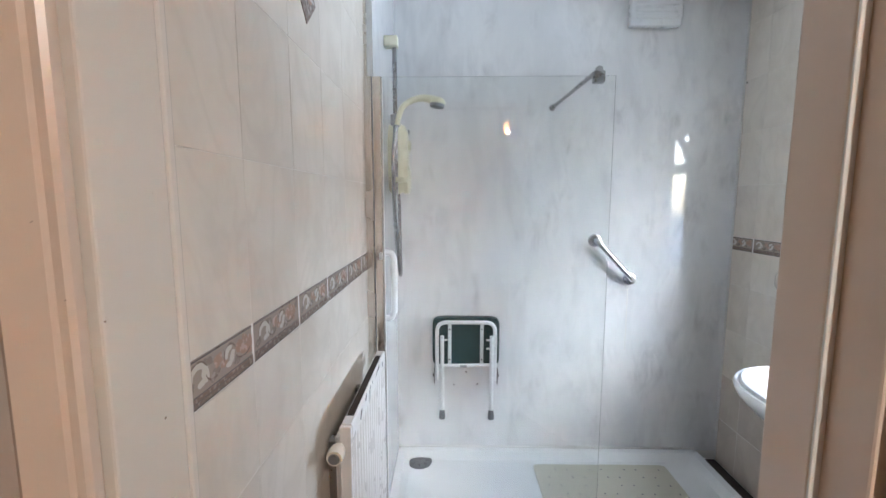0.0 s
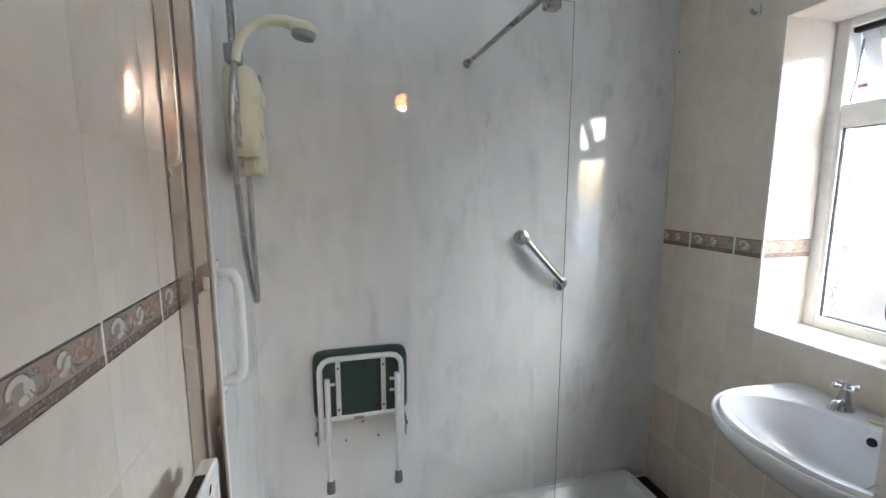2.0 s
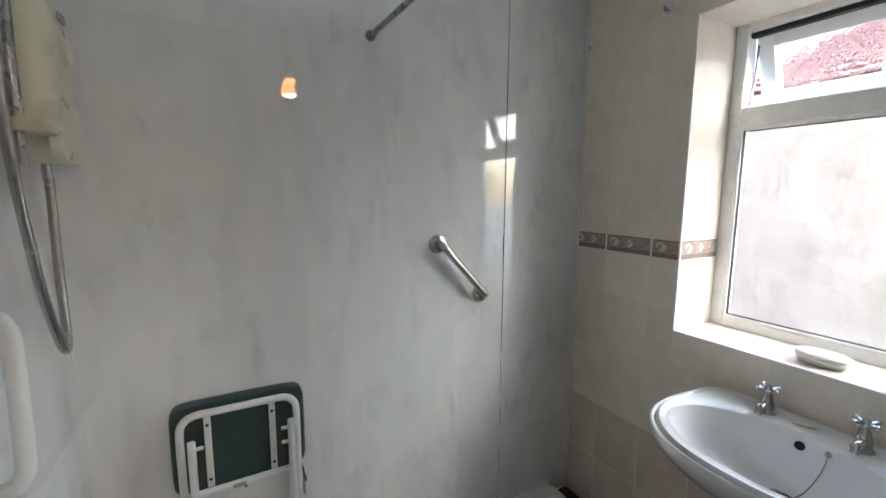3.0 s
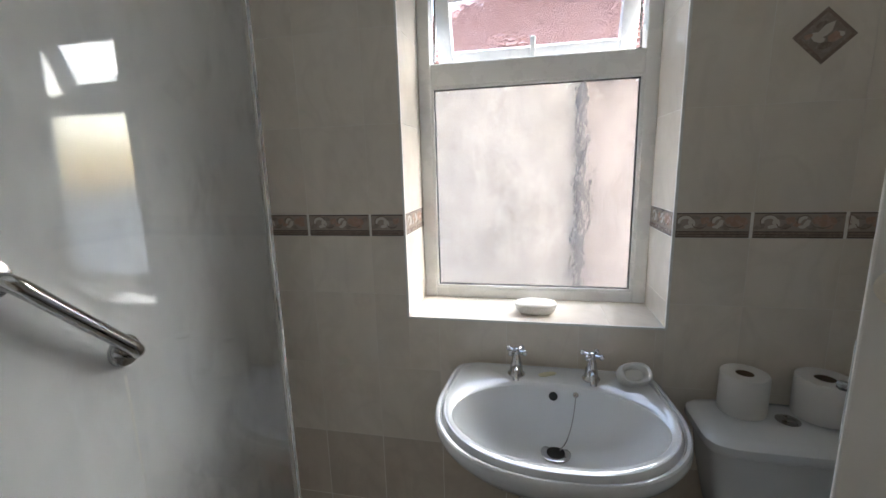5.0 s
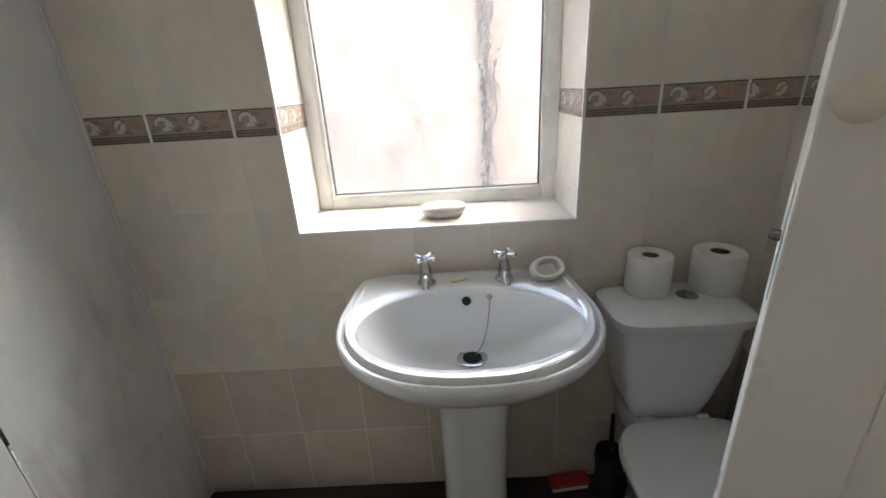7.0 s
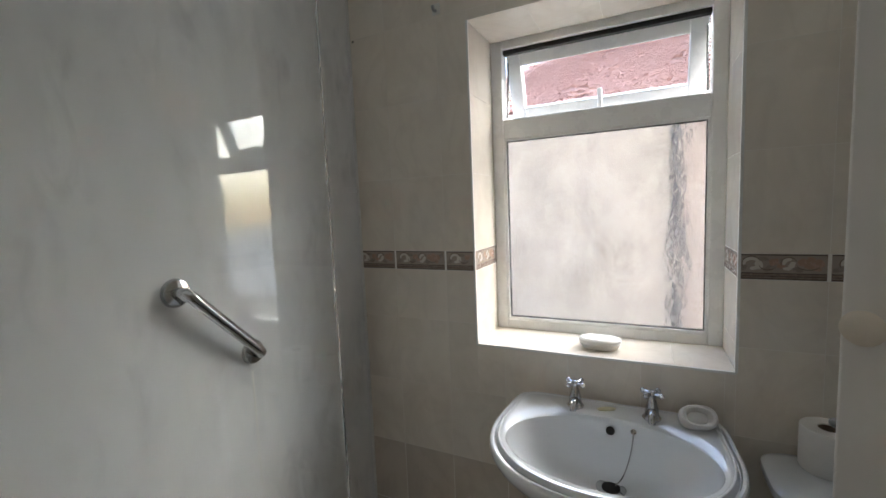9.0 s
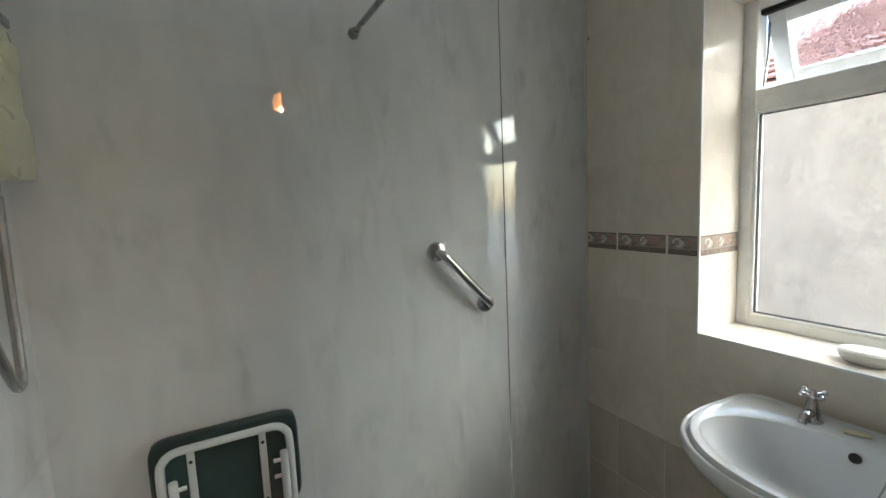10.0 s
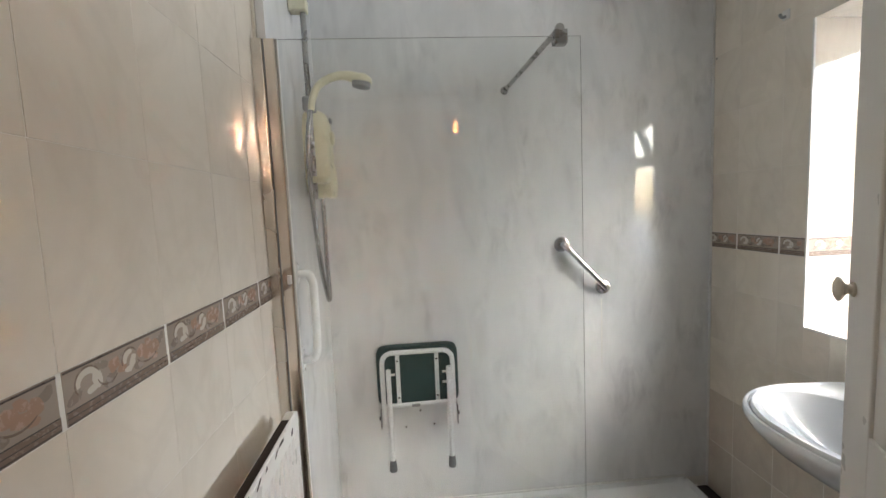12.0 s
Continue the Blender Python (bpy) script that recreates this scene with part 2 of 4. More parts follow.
# ---- building helpers ----
def mesh_of(name, bm, materials, smooth=False):
    me = bpy.data.meshes.new(name)
    bmesh.ops.recalc_face_normals(bm, faces=bm.faces)
    bm.to_mesh(me)
    bm.free()
    for m in materials if isinstance(materials, (list, tuple)) else [materials]:
        me.materials.append(m)
    if smooth:
        for p in me.polygons:
            p.use_smooth = True
        me.set_sharp_from_angle(angle=radians(38))
    return me


def part(name, bm, material, parent, label="", smooth=False):
    ob = new(name, mesh_of(name, bm, material, smooth))
    ob.parent = parent
    if parent is not None:
        ob.matrix_parent_inverse = parent.matrix_basis.inverted()
    return tagged(ob, label)


def thing(name, at, label, category, group="", kind=""):
    ob = new(name)
    ob.empty_display_size = 0.05
    ob.matrix_basis = pose(*at)
    return tagged(ob, label, category, group, kind)


def single(name, bm, material, label, category, smooth=False, group="", kind=""):
    ob = new(name, mesh_of(name, bm, material, smooth))
    return tagged(ob, label, category, group, kind)


def box(x0, x1, y0, y1, z0, z1, bevel=0.0, segments=2, bm=None):
    b = bmesh.new()
    bmesh.ops.create_cube(b, size=1, matrix=Matrix.LocRotScale(((x0 + x1) / 2, (y0 + y1) / 2, (z0 + z1) / 2), None, (x1 - x0, y1 - y0, z1 - z0)))
    if bevel:
        bmesh.ops.bevel(b, geom=b.edges[:], offset=bevel, segments=segments, profile=0.5, affect="EDGES")
    return merge(bm, b)


def merge(bm, other, index=None):
    if index is not None:
        for f in other.faces:
            f.material_index = index
    if bm is None:
        return other
    me = bpy.data.meshes.new("join")
    other.to_mesh(me)
    other.free()
    bm.from_mesh(me)
    bpy.data.meshes.remove(me)
    return bm


def moved(bm, m):
    bmesh.ops.transform(bm, matrix=m, verts=bm.verts[:])
    return bm


def rings(loops, caps=(True, True), closed=True):
    """A skin over loops of points that have the same count."""
    bm = bmesh.new()
    vs = [[bm.verts.new(p) for p in loop] for loop in loops]
    n = len(vs[0])
    for a, b in zip(vs, vs[1:]):
        for i in range(n if closed else n - 1):
            j = (i + 1) % n
            bm.faces.new((a[i], a[j], b[j], b[i]))
    if caps[0]:
        bm.faces.new(vs[0])
    if caps[1]:
        bm.faces.new(vs[-1])
    return bm


def tube(points, radius, sides=10, steps=1):
    """A round bar along points; a list of radii tapers it."""
    pts = [Vector(p) for p in points]
    if steps > 1:
        fine = []
        for i in range(len(pts) - 1):
            p0, p1, p2, p3 = pts[max(i - 1, 0)], pts[i], pts[i + 1], pts[min(i + 2, len(pts) - 1)]
            for k in range(steps):
                u = k / steps
                fine.append(0.5 * ((2 * p1) + (p2 - p0) * u + (2 * p0 - 5 * p1 + 4 * p2 - p3) * u * u + (3 * p1 - p0 - 3 * p2 + p3) * u ** 3))
        pts = fine + [pts[-1]]
    radii = radius if isinstance(radius, (list, tuple)) else [radius] * len(pts)
    if len(radii) != len(pts):
        radii = list(np.interp(np.linspace(0, 1, len(pts)), np.linspace(0, 1, len(radii)), radii))
    loops, side = [], None
    for i, p in enumerate(pts):
        d = (pts[min(i + 1, len(pts) - 1)] - pts[max(i - 1, 0)]).normalized()
        if side is None:
            side = d.orthogonal().normalized()
        side = (side - d * side.dot(d)).normalized()
        up = d.cross(side)
        loops.append([p + (side * math.cos(a) + up * math.sin(a)) * radii[i] for a in (2 * math.pi * k / sides for k in range(sides))])
    return rings(loops)


def lathe(profile, at=(0, 0, 0), axis="z", sides=24):
    """A turned shape: profile of (radius, height) along an axis."""
    loops = [[Vector((max(r, 1e-4) * math.cos(a), max(r, 1e-4) * math.sin(a), h)) for a in (2 * math.pi * k / sides for k in range(sides))] for r, h in profile]
    bm = rings(loops)
    turn = {"z": Matrix(), "x": Matrix.Rotation(radians(90), 4, "Y"), "-x": Matrix.Rotation(radians(-90), 4, "Y"), "y": Matrix.Rotation(radians(-90), 4, "X"), "-y": Matrix.Rotation(radians(90), 4, "X")}[axis]
    return moved(bm, Matrix.Translation(at) @ turn)


def rounded(cx, cy, hx, hy, z, power=5.0, count=40, power_front=None):
    """A rounded outline at a height; power 2 is an ellipse. The front (towards -x) may have its own power."""
    out = []
    for k in range(count):
        a = 2 * math.pi * k / count
        c, s = math.cos(a), math.sin(a)
        p = power_front if power_front and c < 0 else power
        out.append(Vector((cx + hx * math.copysign(abs(c) ** (2 / p), c), cy + hy * math.copysign(abs(s) ** (2 / p), s), z)))
    return out


def disc_patch(points, height=0.0004):
    """A thin flat patch in the yz-plane of a tile, standing a little proud."""
    bm = bmesh.new()
    top = [bm.verts.new((height, y, z)) for y, z in points]
    bm.faces.new(top)
    return bm


def ribbon(points, width, height=0.0005):
    bm = bmesh.new()
    left, right = [], []
    for i, (y, z) in enumerate(points):
        y0, z0 = points[max(i - 1, 0)]
        y1, z1 = points[min(i + 1, len(points) - 1)]
        d = math.hypot(y1 - y0, z1 - z0) or 1
        ny, nz = -(z1 - z0) / d, (y1 - y0) / d
        w = width * (0.55 + 0.45 * math.sin(math.pi * i / (len(points) - 1)))
        left.append(bm.verts.new((height, y + ny * w, z + nz * w)))
        right.append(bm.verts.new((height, y - ny * w, z - nz * w)))
    for i in range(len(points) - 1):
        bm.faces.new((left[i], left[i + 1], right[i + 1], right[i]))
    return bm


def petal(cy, cz, ry, rz, turn=0.0, count=9, wobble=0.15, seed=0):
    rnd = random.Random(seed)
    c, s = math.cos(turn), math.sin(turn)
    pts = []
    for k in range(count):
        a = 2 * math.pi * k / count
        w = 1 + rnd.uniform(-wobble, wobble)
        u, v = ry * math.cos(a) * w, rz * math.sin(a) * w
        pts.append((cy + c * u - s * v, cz + s * u + c * v))
    return pts


# ---- structure ----
wall_north = single("wall_north", box(XL - 0.2, XR + 0.3, YB + 0.012, YB + 0.2, 0, ZC), M_PLASTER, "north wall behind the shower panels", "wall", kind="structure")
part("panel", box(XP, XR, YB, YB + 0.012, 0.05, ZC), M_PANEL, wall_north, "glossy grey-white marbled shower panel")

wall_west = single("wall_west", box(XL - 0.2, XL - TILE, YH, YB + 0.012, 0, ZC), M_GROUT, "west wall with cream marbled tiles", "wall", kind="structure")
part("panel", box(XL - TILE + 0.001, XP, 2.456, YB + 0.012, 0.05, ZC), M_PANEL, wall_west, "glossy grey-white marbled shower panel")
part("trim_strip", box(XL - TILE, XL + 0.012, 2.447, 2.455, 0.0, ZC, 0.002), M_SATIN, wall_west, "satin aluminium edge strip")

bm = box(XR + TILE, XR + 0.29, YH, WY0 - TILE, 0, ZC)
box(XR + TILE, XR + 0.29, WY1 + TILE, YB + 0.2, 0, ZC, bm=bm)
box(XR + TILE, XR + 0.29, WY0 - TILE, WY1 + TILE, 0, WZ0 - TILE, bm=bm)
box(XR + TILE, XR + 0.29, WY0 - TILE, WY1 + TILE, WZ1 + TILE, ZC, bm=bm)
wall_east = single("wall_east", bm, M_GROUT, "east wall with cream tiles round a deep window", "wall", kind="structure")

bm = box(XD + 0.03, XR + TILE, YH, YS - TILE, 0, ZC)
box(XL - TILE, XD + 0.03, YH, YS - TILE, 2.02, ZC, bm=bm)
wall_south = single("wall_south", bm, M_GROUT, "south wall with cream tiles and the doorway", "wall", kind="structure")

floor = single("floor", box(XL - 0.2, XR + 0.2, YH, YB + 0.2, -0.1, -0.004), M_GROUT, "dark wood-look vinyl bathroom floor", "floor", kind="structure")
single("ceiling", box(XL - 0.2, XR + 0.3, YH, YB + 0.2, ZC, ZC + 0.15), M_PLASTER, "plain white ceiling", "ceiling", kind="structure")

# the hall behind the doorway
bm = box(-0.9, XL - 0.2, YH - 0.005, YH + 0.1, 0, ZC)
box(-0.9, XL - 0.012, YH - 0.012, YH - 0.002, 0, ZC, bm=bm)
box(XD + 0.03, 2.3, YH - 0.012, YH - 0.002, 0, ZC, bm=bm)
box(XL - 0.03, XD + 0.05, YH - 0.012, YH - 0.002, 2.03, ZC, bm=bm)
box(-1.0, -0.9, -0.9, YH + 0.1, 0, ZC, bm=bm)
box(2.3, 2.4, -0.9, YH + 0.1, 0, ZC, bm=bm)
box(-1.0, 2.4, -1.0, -0.9, 0, ZC, bm=bm)
single("hall_wall", bm, M_HALL, "beige papered hall walls", "wall", kind="structure")
single("hall_floor", box(-1.0, 2.4, -1.0, YH, -0.1, 0.0), M_CARPET, "brown carpeted hall floor", "floor", kind="structure")
single("hall_ceiling", box(-1.0, 2.4, -1.0, YH, ZC, ZC + 0.15), M_PLASTER, "white hall ceiling", "ceiling", kind="structure")

# door lining and architraves
trim = thing("trim", (XL, YH, 0), "cream gloss-painted timber door lining and architraves", "door frame", kind="structure")
part("jamb", box(XL - 0.03, XL + 0.006, YH - 0.004, 1.334, 0, 2.02, 0.003), M_LINING, trim)
part("corner_bead", box(XL - 0.02, XL + 0.0075, 1.3345, 1.350, 0, 2.02, 0.004), M_LINING, trim)
part("jamb", box(XD + 0.010, XD + 0.03, YH - 0.004, YS - 0.004, 0, 2.02, 0.003), M_PAINT, trim)
part("door_stop", box(XD, XD + 0.0098, 1.284, YS + 0.004, 0, 1.99, 0.0025), M_PAINT, trim)
# thin white strip in place of the light caught along the stop's edge
part("stop_highlight", box(XD - 0.0006, XD + 0.0098, 1.2805, 1.2836, 0, 1.99, 0.001), M_SEAL, trim, "white strip standing for the bright highlight along the door stop")
part("head", box(XL + 0.006, XD, YH - 0.004, YS - 0.004, 1.99, 2.02, 0.002), M_PAINT, trim)


def architrave(x0, way):
    """Moulded casing on the hall face: a flat, two beads and a thick back edge."""
    prof = [(0.0, 0.0), (0.0, 0.010), (0.004, 0.014), (0.010, 0.014), (0.013, 0.009), (0.017, 0.009), (0.020, 0.013), (0.046, 0.018), (0.055, 0.020), (0.061, 0.017), (0.065, 0.010), (0.065, 0.0)]
    return rings([[Vector((x0 + way * u, YH - 0.012 - d, z)) for u, d in prof] for z in (0, 2.09)])


part("architrave", architrave(XL + 0.000, -1), M_PAINT, trim, smooth=True)
part("architrave", architrave(XD + 0.016, 1), M_PAINT, trim, smooth=True)
part("architrave", box(XL - 0.065, XD + 0.073, YH - 0.030, YH - 0.012, 2.0, 2.065, 0.004), M_PAINT, trim)

# door, open into the room
DX, DY, DW, DT = 1.112, 1.352, 0.616, 0.038
DOOR = pose(DX, DY, 0, 0, 0, math.degrees(math.atan2(1.867 - DY, 1.450 - DX)))
door = new("door_1")
door.matrix_basis = DOOR
tagged(door, "off-white painted panelled door standing open", "door", kind="structure")


def on_door(bm):
    return moved(bm, DOOR)


bm = box(0.004, 0.105, -DT, 0, 0.012, 1.965, 0.003)
for piece in (box(DW - 0.105, DW, -DT, 0, 0.012, 1.965, 0.003), box(0.105, DW - 0.105, -DT, 0, 0.012, 0.22, 0.002), box(0.105, DW - 0.105, -DT, 0, 0.90, 1.02, 0.002), box(0.105, DW - 0.105, -DT, 0, 1.85, 1.965, 0.002)):
    merge(bm, piece)
part("leaf", on_door(bm), M_DOOR, door)
for z0, z1 in ((0.22, 0.90), (1.02, 1.85)):
    part("panel", on_door(box(0.105, DW - 0.105, -DT + 0.012, -0.005, z0, z1, 0.001)), M_DOOR, door)
latch = part("latch_plate", on_door(box(DW, DW + 0.0012, -DT + 0.010, -0.010, 1.025, 1.150, 0.0004)), M_WHITE, door, "painted-over latch plate")
part("latch_bolt", on_door(lathe([(0.0, 0), (0.006, 0.0), (0.006, 0.006), (0.003, 0.010), (0.0, 0.010)], (DW + 0.001, -DT / 2, 1.095), "x", 14)), M_DULL, latch, "dull steel latch bolt", True)
knob = part("knob", on_door(lathe([(0.012, 0), (0.012, 0.002), (0.008, 0.004), (0.008, 0.009), (0.012, 0.013), (0.019, 0.017), (0.020, 0.020), (0.014, 0.0235), (0.0, 0.0245)], (DW - 0.024, 0.0, 1.228), "y", 24)), M_KNOB, door, "cream turned door knob", True)
part("hinge", on_door(lathe([(0.0, 0), (0.006, 0), (0.006, 0.09), (0.0, 0.09)], (0.0, 0.002, 1.70), "z", 10)), M_BRASS, door, "worn brass hinge", True)
part("hinge", on_door(lathe([(0.0, 0), (0.006, 0), (0.006, 0.09), (0.0, 0.09)], (0.0, 0.002, 0.22), "z", 10)), M_BRASS, door, "worn brass hinge", True)

# window
window = thing("window_1", (WX, (WY0 + WY1) / 2, WZ0), "white plastic window with obscure glass and open top light", "window", kind="structure")
FY0, FY1, FZ0, FZ1, FT = WY0 - 0.002, WY1 + 0.002, WZ0 - 0.002, WZ1 + 0.012, 0.06
bm = box(WX, WX + FT, FY0, FY0 + 0.042, FZ0, FZ1, 0.004)
for piece in (box(WX, WX + FT, FY1 - 0.042, FY1, FZ0, FZ1, 0.004), box(WX, WX + FT, FY0 + 0.042, FY1 - 0.042, FZ0, FZ0 + 0.036, 0.004), box(WX, WX + FT, FY0 + 0.042, FY1 - 0.042, FZ1 - 0.040, FZ1, 0.004), box(WX, WX + FT, FY0 + 0.042, FY1 - 0.042, 1.622, 1.692, 0.004)):
    merge(bm, piece)
part("window_frame", bm, M_UPVC, window)
GY0, GY1, GZ0, GZ1 = FY0 + 0.042, FY1 - 0.042, FZ0 + 0.036, 1.622
bm = box(WX + 0.003, WX + 0.022, GY0, GY0 + 0.008, GZ0, GZ1, 0.001)
for piece in (box(WX + 0.003, WX + 0.022, GY1 - 0.008, GY1, GZ0, GZ1, 0.001), box(WX + 0.003, WX + 0.022, GY0 + 0.008, GY1 - 0.008, GZ0, GZ0 + 0.008, 0.001), box(WX + 0.003, WX + 0.022, GY0 + 0.008, GY1 - 0.008, GZ1 - 0.008, GZ1, 0.001)):
    merge(bm, piece)
part("glazing_bead", bm, M_UPVC, window)
bm = box(WX + 0.010, WX + 0.024, GY0 + 0.008, GY0 + 0.0105, GZ0 + 0.008, GZ1 - 0.008)
for piece in (box(WX + 0.010, WX + 0.024, GY1 - 0.0105, GY1 - 0.008, GZ0 + 0.008, GZ1 - 0.008), box(WX + 0.010, WX + 0.024, GY0 + 0.0105, GY1 - 0.0105, GZ0 + 0.008, GZ0 + 0.0105), box(WX + 0.010, WX + 0.024, GY0 + 0.0105, GY1 - 0.0105, GZ1 - 0.0105, GZ1 - 0.008)):
    merge(bm, piece)
part("gasket", bm, M_GASKET, window)
pane = part("pane", box(WX + 0.022, WX + 0.028, GY0 + 0.002, GY1 - 0.002, GZ0 + 0.002, GZ1 - 0.002), M_OBSCURE, window, "rippled obscure glass")
pane.visible_shadow = False
# top light, hung at its head and pushed outwards
VY0, VY1, VZ0, VZ1 = GY0 + 0.004, GY1 - 0.004, 1.694, FZ1 - 0.044
SASH = pose(WX + 0.040, 0, VZ1, 0, -20, 0)


def on_sash(bm):
    return moved(bm, SASH)


H = VZ1 - VZ0
bm = box(0, 0.045, VY0, VY0 + 0.05, -H, 0, 0.004)
for piece in (box(0, 0.045, VY1 - 0.05, VY1, -H, 0, 0.004), box(0, 0.045, VY0 + 0.05, VY1 - 0.05, -H, -H + 0.042, 0.004), box(0, 0.045, VY0 + 0.05, VY1 - 0.05, -0.05, 0, 0.004)):
    merge(bm, piece)
sash = part("top_light", on_sash(bm), M_UPVC, window, "white top-hung sash pushed open")
pane = part("pane", on_sash(box(0.018, 0.024, VY0 + 0.048, VY1 - 0.048, -H + 0.040, -0.048)), M_OBSCURE, sash, "rippled obscure glass")
pane.visible_shadow = False
part("handle", on_sash(box(-0.016, 0.0, (VY0 + VY1) / 2 - 0.008, (VY0 + VY1) / 2 + 0.008, -H + 0.004, -H + 0.075, 0.004)), M_UPVC, sash)
bm = box(WX + 0.012, WX + 0.034, VY0 - 0.002, VY1 + 0.002, VZ1 - 0.012, VZ1 + 0.003)
part("gasket", bm, M_GASKET, window)
for yy in (VY0 + 0.001, VY1 - 0.007):
    part("stay", tube([(WX + 0.03, yy + 0.003, VZ0 + 0.01), (WX + 0.05, yy + 0.003, VZ0 + 0.10), (WX + 0.052, yy + 0.003, VZ1 - 0.03)], 0.004, 6), M_DULL, window, "steel friction stay")

# ---- shower ----
tray = thing("shower_tray", (1.18, 2.72, 0), "low white acrylic shower tray", "shower tray")
TX0, TX1, TY0, TY1, TZ = XP, 1.998, 2.385, YB, 0.06
bm = rings([rounded((TX0 + TX1) / 2, (TY0 + TY1) / 2, (TX1 - TX0) / 2 - i, (TY1 - TY0) / 2 - i, z, p, 96) for i, z, p in ((0.004, 0.0, 40), (0.0, 0.01, 40), (0.0, TZ - 0.006, 40), (0.006, TZ, 40), (0.040, TZ - 0.001, 34), (0.052, TZ - 0.012, 30), (0.075, TZ - 0.032, 26), (0.16, TZ - 0.036, 20), (0.3, TZ - 0.038, 8))], (True, True))
part("basin", bm, M_TRAY, tray, smooth=True)
drain = part("drain_cover", lathe([(0.0, 0), (0.064, 0), (0.066, 0.004), (0.060, 0.009), (0.02, 0.011), (0.0, 0.011)], (0.487, 2.962, TZ - 0.034), "z", 36), M_DRAIN, tray, "grey domed steel drain cover", True)
for k in range(8):
    a = 2 * math.pi * k / 8
    part("slot", moved(box(-0.009, 0.009, -0.0018, 0.0018, 0, 0.0015), pose(0.487 + 0.042 * math.cos(a), 2.962 + 0.042 * math.sin(a), TZ - 0.0252, 0, 0, math.degrees(a))), M_BLACK, drain)
single("sealant", box(XP + 0.001, 1.99, YB - 0.009, YB - 0.001, TZ - 0.001, TZ + 0.008, 0.003), M_SEAL, "white sealant bead along the tray", "sealant", kind="structure")
single("sealant", box(XR - 0.008, XR - 0.0005, YB - 0.008, YB - 0.0005, 0.0, ZC, 0.002), M_SEAL, "white sealant bead up the wall corner", "sealant", kind="structure")

# non-slip mat with rows of suction holes
mat = thing("shower_mat", (1.44, 2.70, TZ - 0.03), "beige perforated rubber bath mat in the shower tray", "bath mat")
MX0, MX1, MY0, MY1 = 1.085, 1.775, 2.50, 2.945
part("mat_sheet", rings([rounded((MX0 + MX1) / 2, (MY0 + MY1) / 2, (MX1 - MX0) / 2 - i, (MY1 - MY0) / 2 - i, z, 24, 64) for i, z in ((0, TZ - 0.033), (0, TZ - 0.029), (0.003, TZ - 0.027))]), M_MAT, mat)
bm = bmesh.new()
for i in range(11):
    for j in range(7):
        x, y = MX0 + 0.05 + i * 0.059 + (0.014 if j % 2 else 0), MY0 + 0.04 + j * 0.06
        if (i + j) % 3:
            merge(bm, lathe([(0.0, 0), (0.0048, 0), (0.0048, 0.0008), (0.0, 0.0008)], (x, y, TZ - 0.0269), "z", 8))
part("holes", bm, M_DRAIN, mat, "small dark round holes")
tagged(bpy.data.objects["holes"], kind="stuff")

# glass screen
screen = thing("shower_screen", (XL, YG, 0), "clear glass shower screen with polished aluminium wall profile", "shower screen")
part("glass_panel", box(0.395, 1.239, YG - 0.004, YG + 0.004, TZ + 0.004, 1.859, 0.0008, 1), M_GLASS, screen).visible_shadow = False
part("wall_channel", box(XL + 0.001, 0.3625, YG - 0.015, YG + 0.009, TZ + 0.002, 1.860, 0.003), M_SATIN, screen, "satin aluminium wall channel")
# solid grey strip drawn for the shade between channel and profile
part("shadow_gap", box(0.3625, 0.3655, YG - 0.011, YG + 0.008, TZ + 0.002, 1.858), M_GREY, screen)
part("inner_profile", box(0.366, 0.397, YG - 0.013, YG + 0.013, TZ + 0.002, 1.859, 0.004), M_PROFILE, screen, "polished aluminium inner profile")
part("seal_strip", box(0.3972, 0.4012, YG - 0.0065, YG + 0.0065, TZ + 0.002, 1.858, 0.001), M_SEAL, screen)
part("cover_cap", box(0.382, 0.394, YG - 0.018, YG - 0.012, 1.196, 1.222, 0.002), M_SEAL, screen, "white plastic cover cap")
brace = part("brace_bar", tube([(1.178, YG + 0.004, 1.880), (1.160, YB - 0.012, 1.880)], 0.0085, 12), M_DULL, screen, "dull steel support bar", True)
part("clamp", box(1.159, 1.197, YG - 0.016, YG + 0.016, 1.834, 1.874, 0.003), M_DULL, brace, "square steel glass clamp")
part("socket", lathe([(0.0, 0), (0.013, 0), (0.013, 0.010), (0.0, 0.012)], (1.178, YG + 0.004, 1.880), "-y", 16), M_DULL, brace, "", True)
part("wall_flange", lathe([(0.0, 0), (0.017, 0), (0.017, 0.006), (0.011, 0.018), (0.011, 0.03), (0.0, 0.03)], (1.160, YB - 0.0005, 1.880), "-y", 20), M_DULL, brace, "", True)

# chrome angled grab bar
grab = thing("grab_bar", (1.50, YB, 1.1), "chrome grab bar set at a slant on the shower wall", "grab bar")
ga, gb = Vector((1.398, YB, 1.210)), Vector((1.588, YB, 1.008))
gd = (gb - ga).normalized()
out = Vector((0, -1, 0))
pts = [ga + out * 0.002, ga + out * 0.026, ga + out * 0.040 + gd * 0.006, ga + out * 0.047 + gd * 0.024]
pts += [ga + out * 0.047 + gd * 0.06, gb + out * 0.047 - gd * 0.06, gb + out * 0.047 - gd * 0.024, gb + out * 0.040 - gd * 0.006, gb + out * 0.026, gb + out * 0.002]
part("bar", tube(pts, 0.0142, 18, 4), M_CHROME, grab, "", True)
for p in (ga, gb):
    part("flange", lathe([(0.0, 0), (0.034, 0), (0.034, 0.005), (0.030, 0.011), (0.018, 0.014), (0.0, 0.014)], (p.x, YB - 0.0005, p.z), "-y", 28), M_CHROME, grab, "", True)

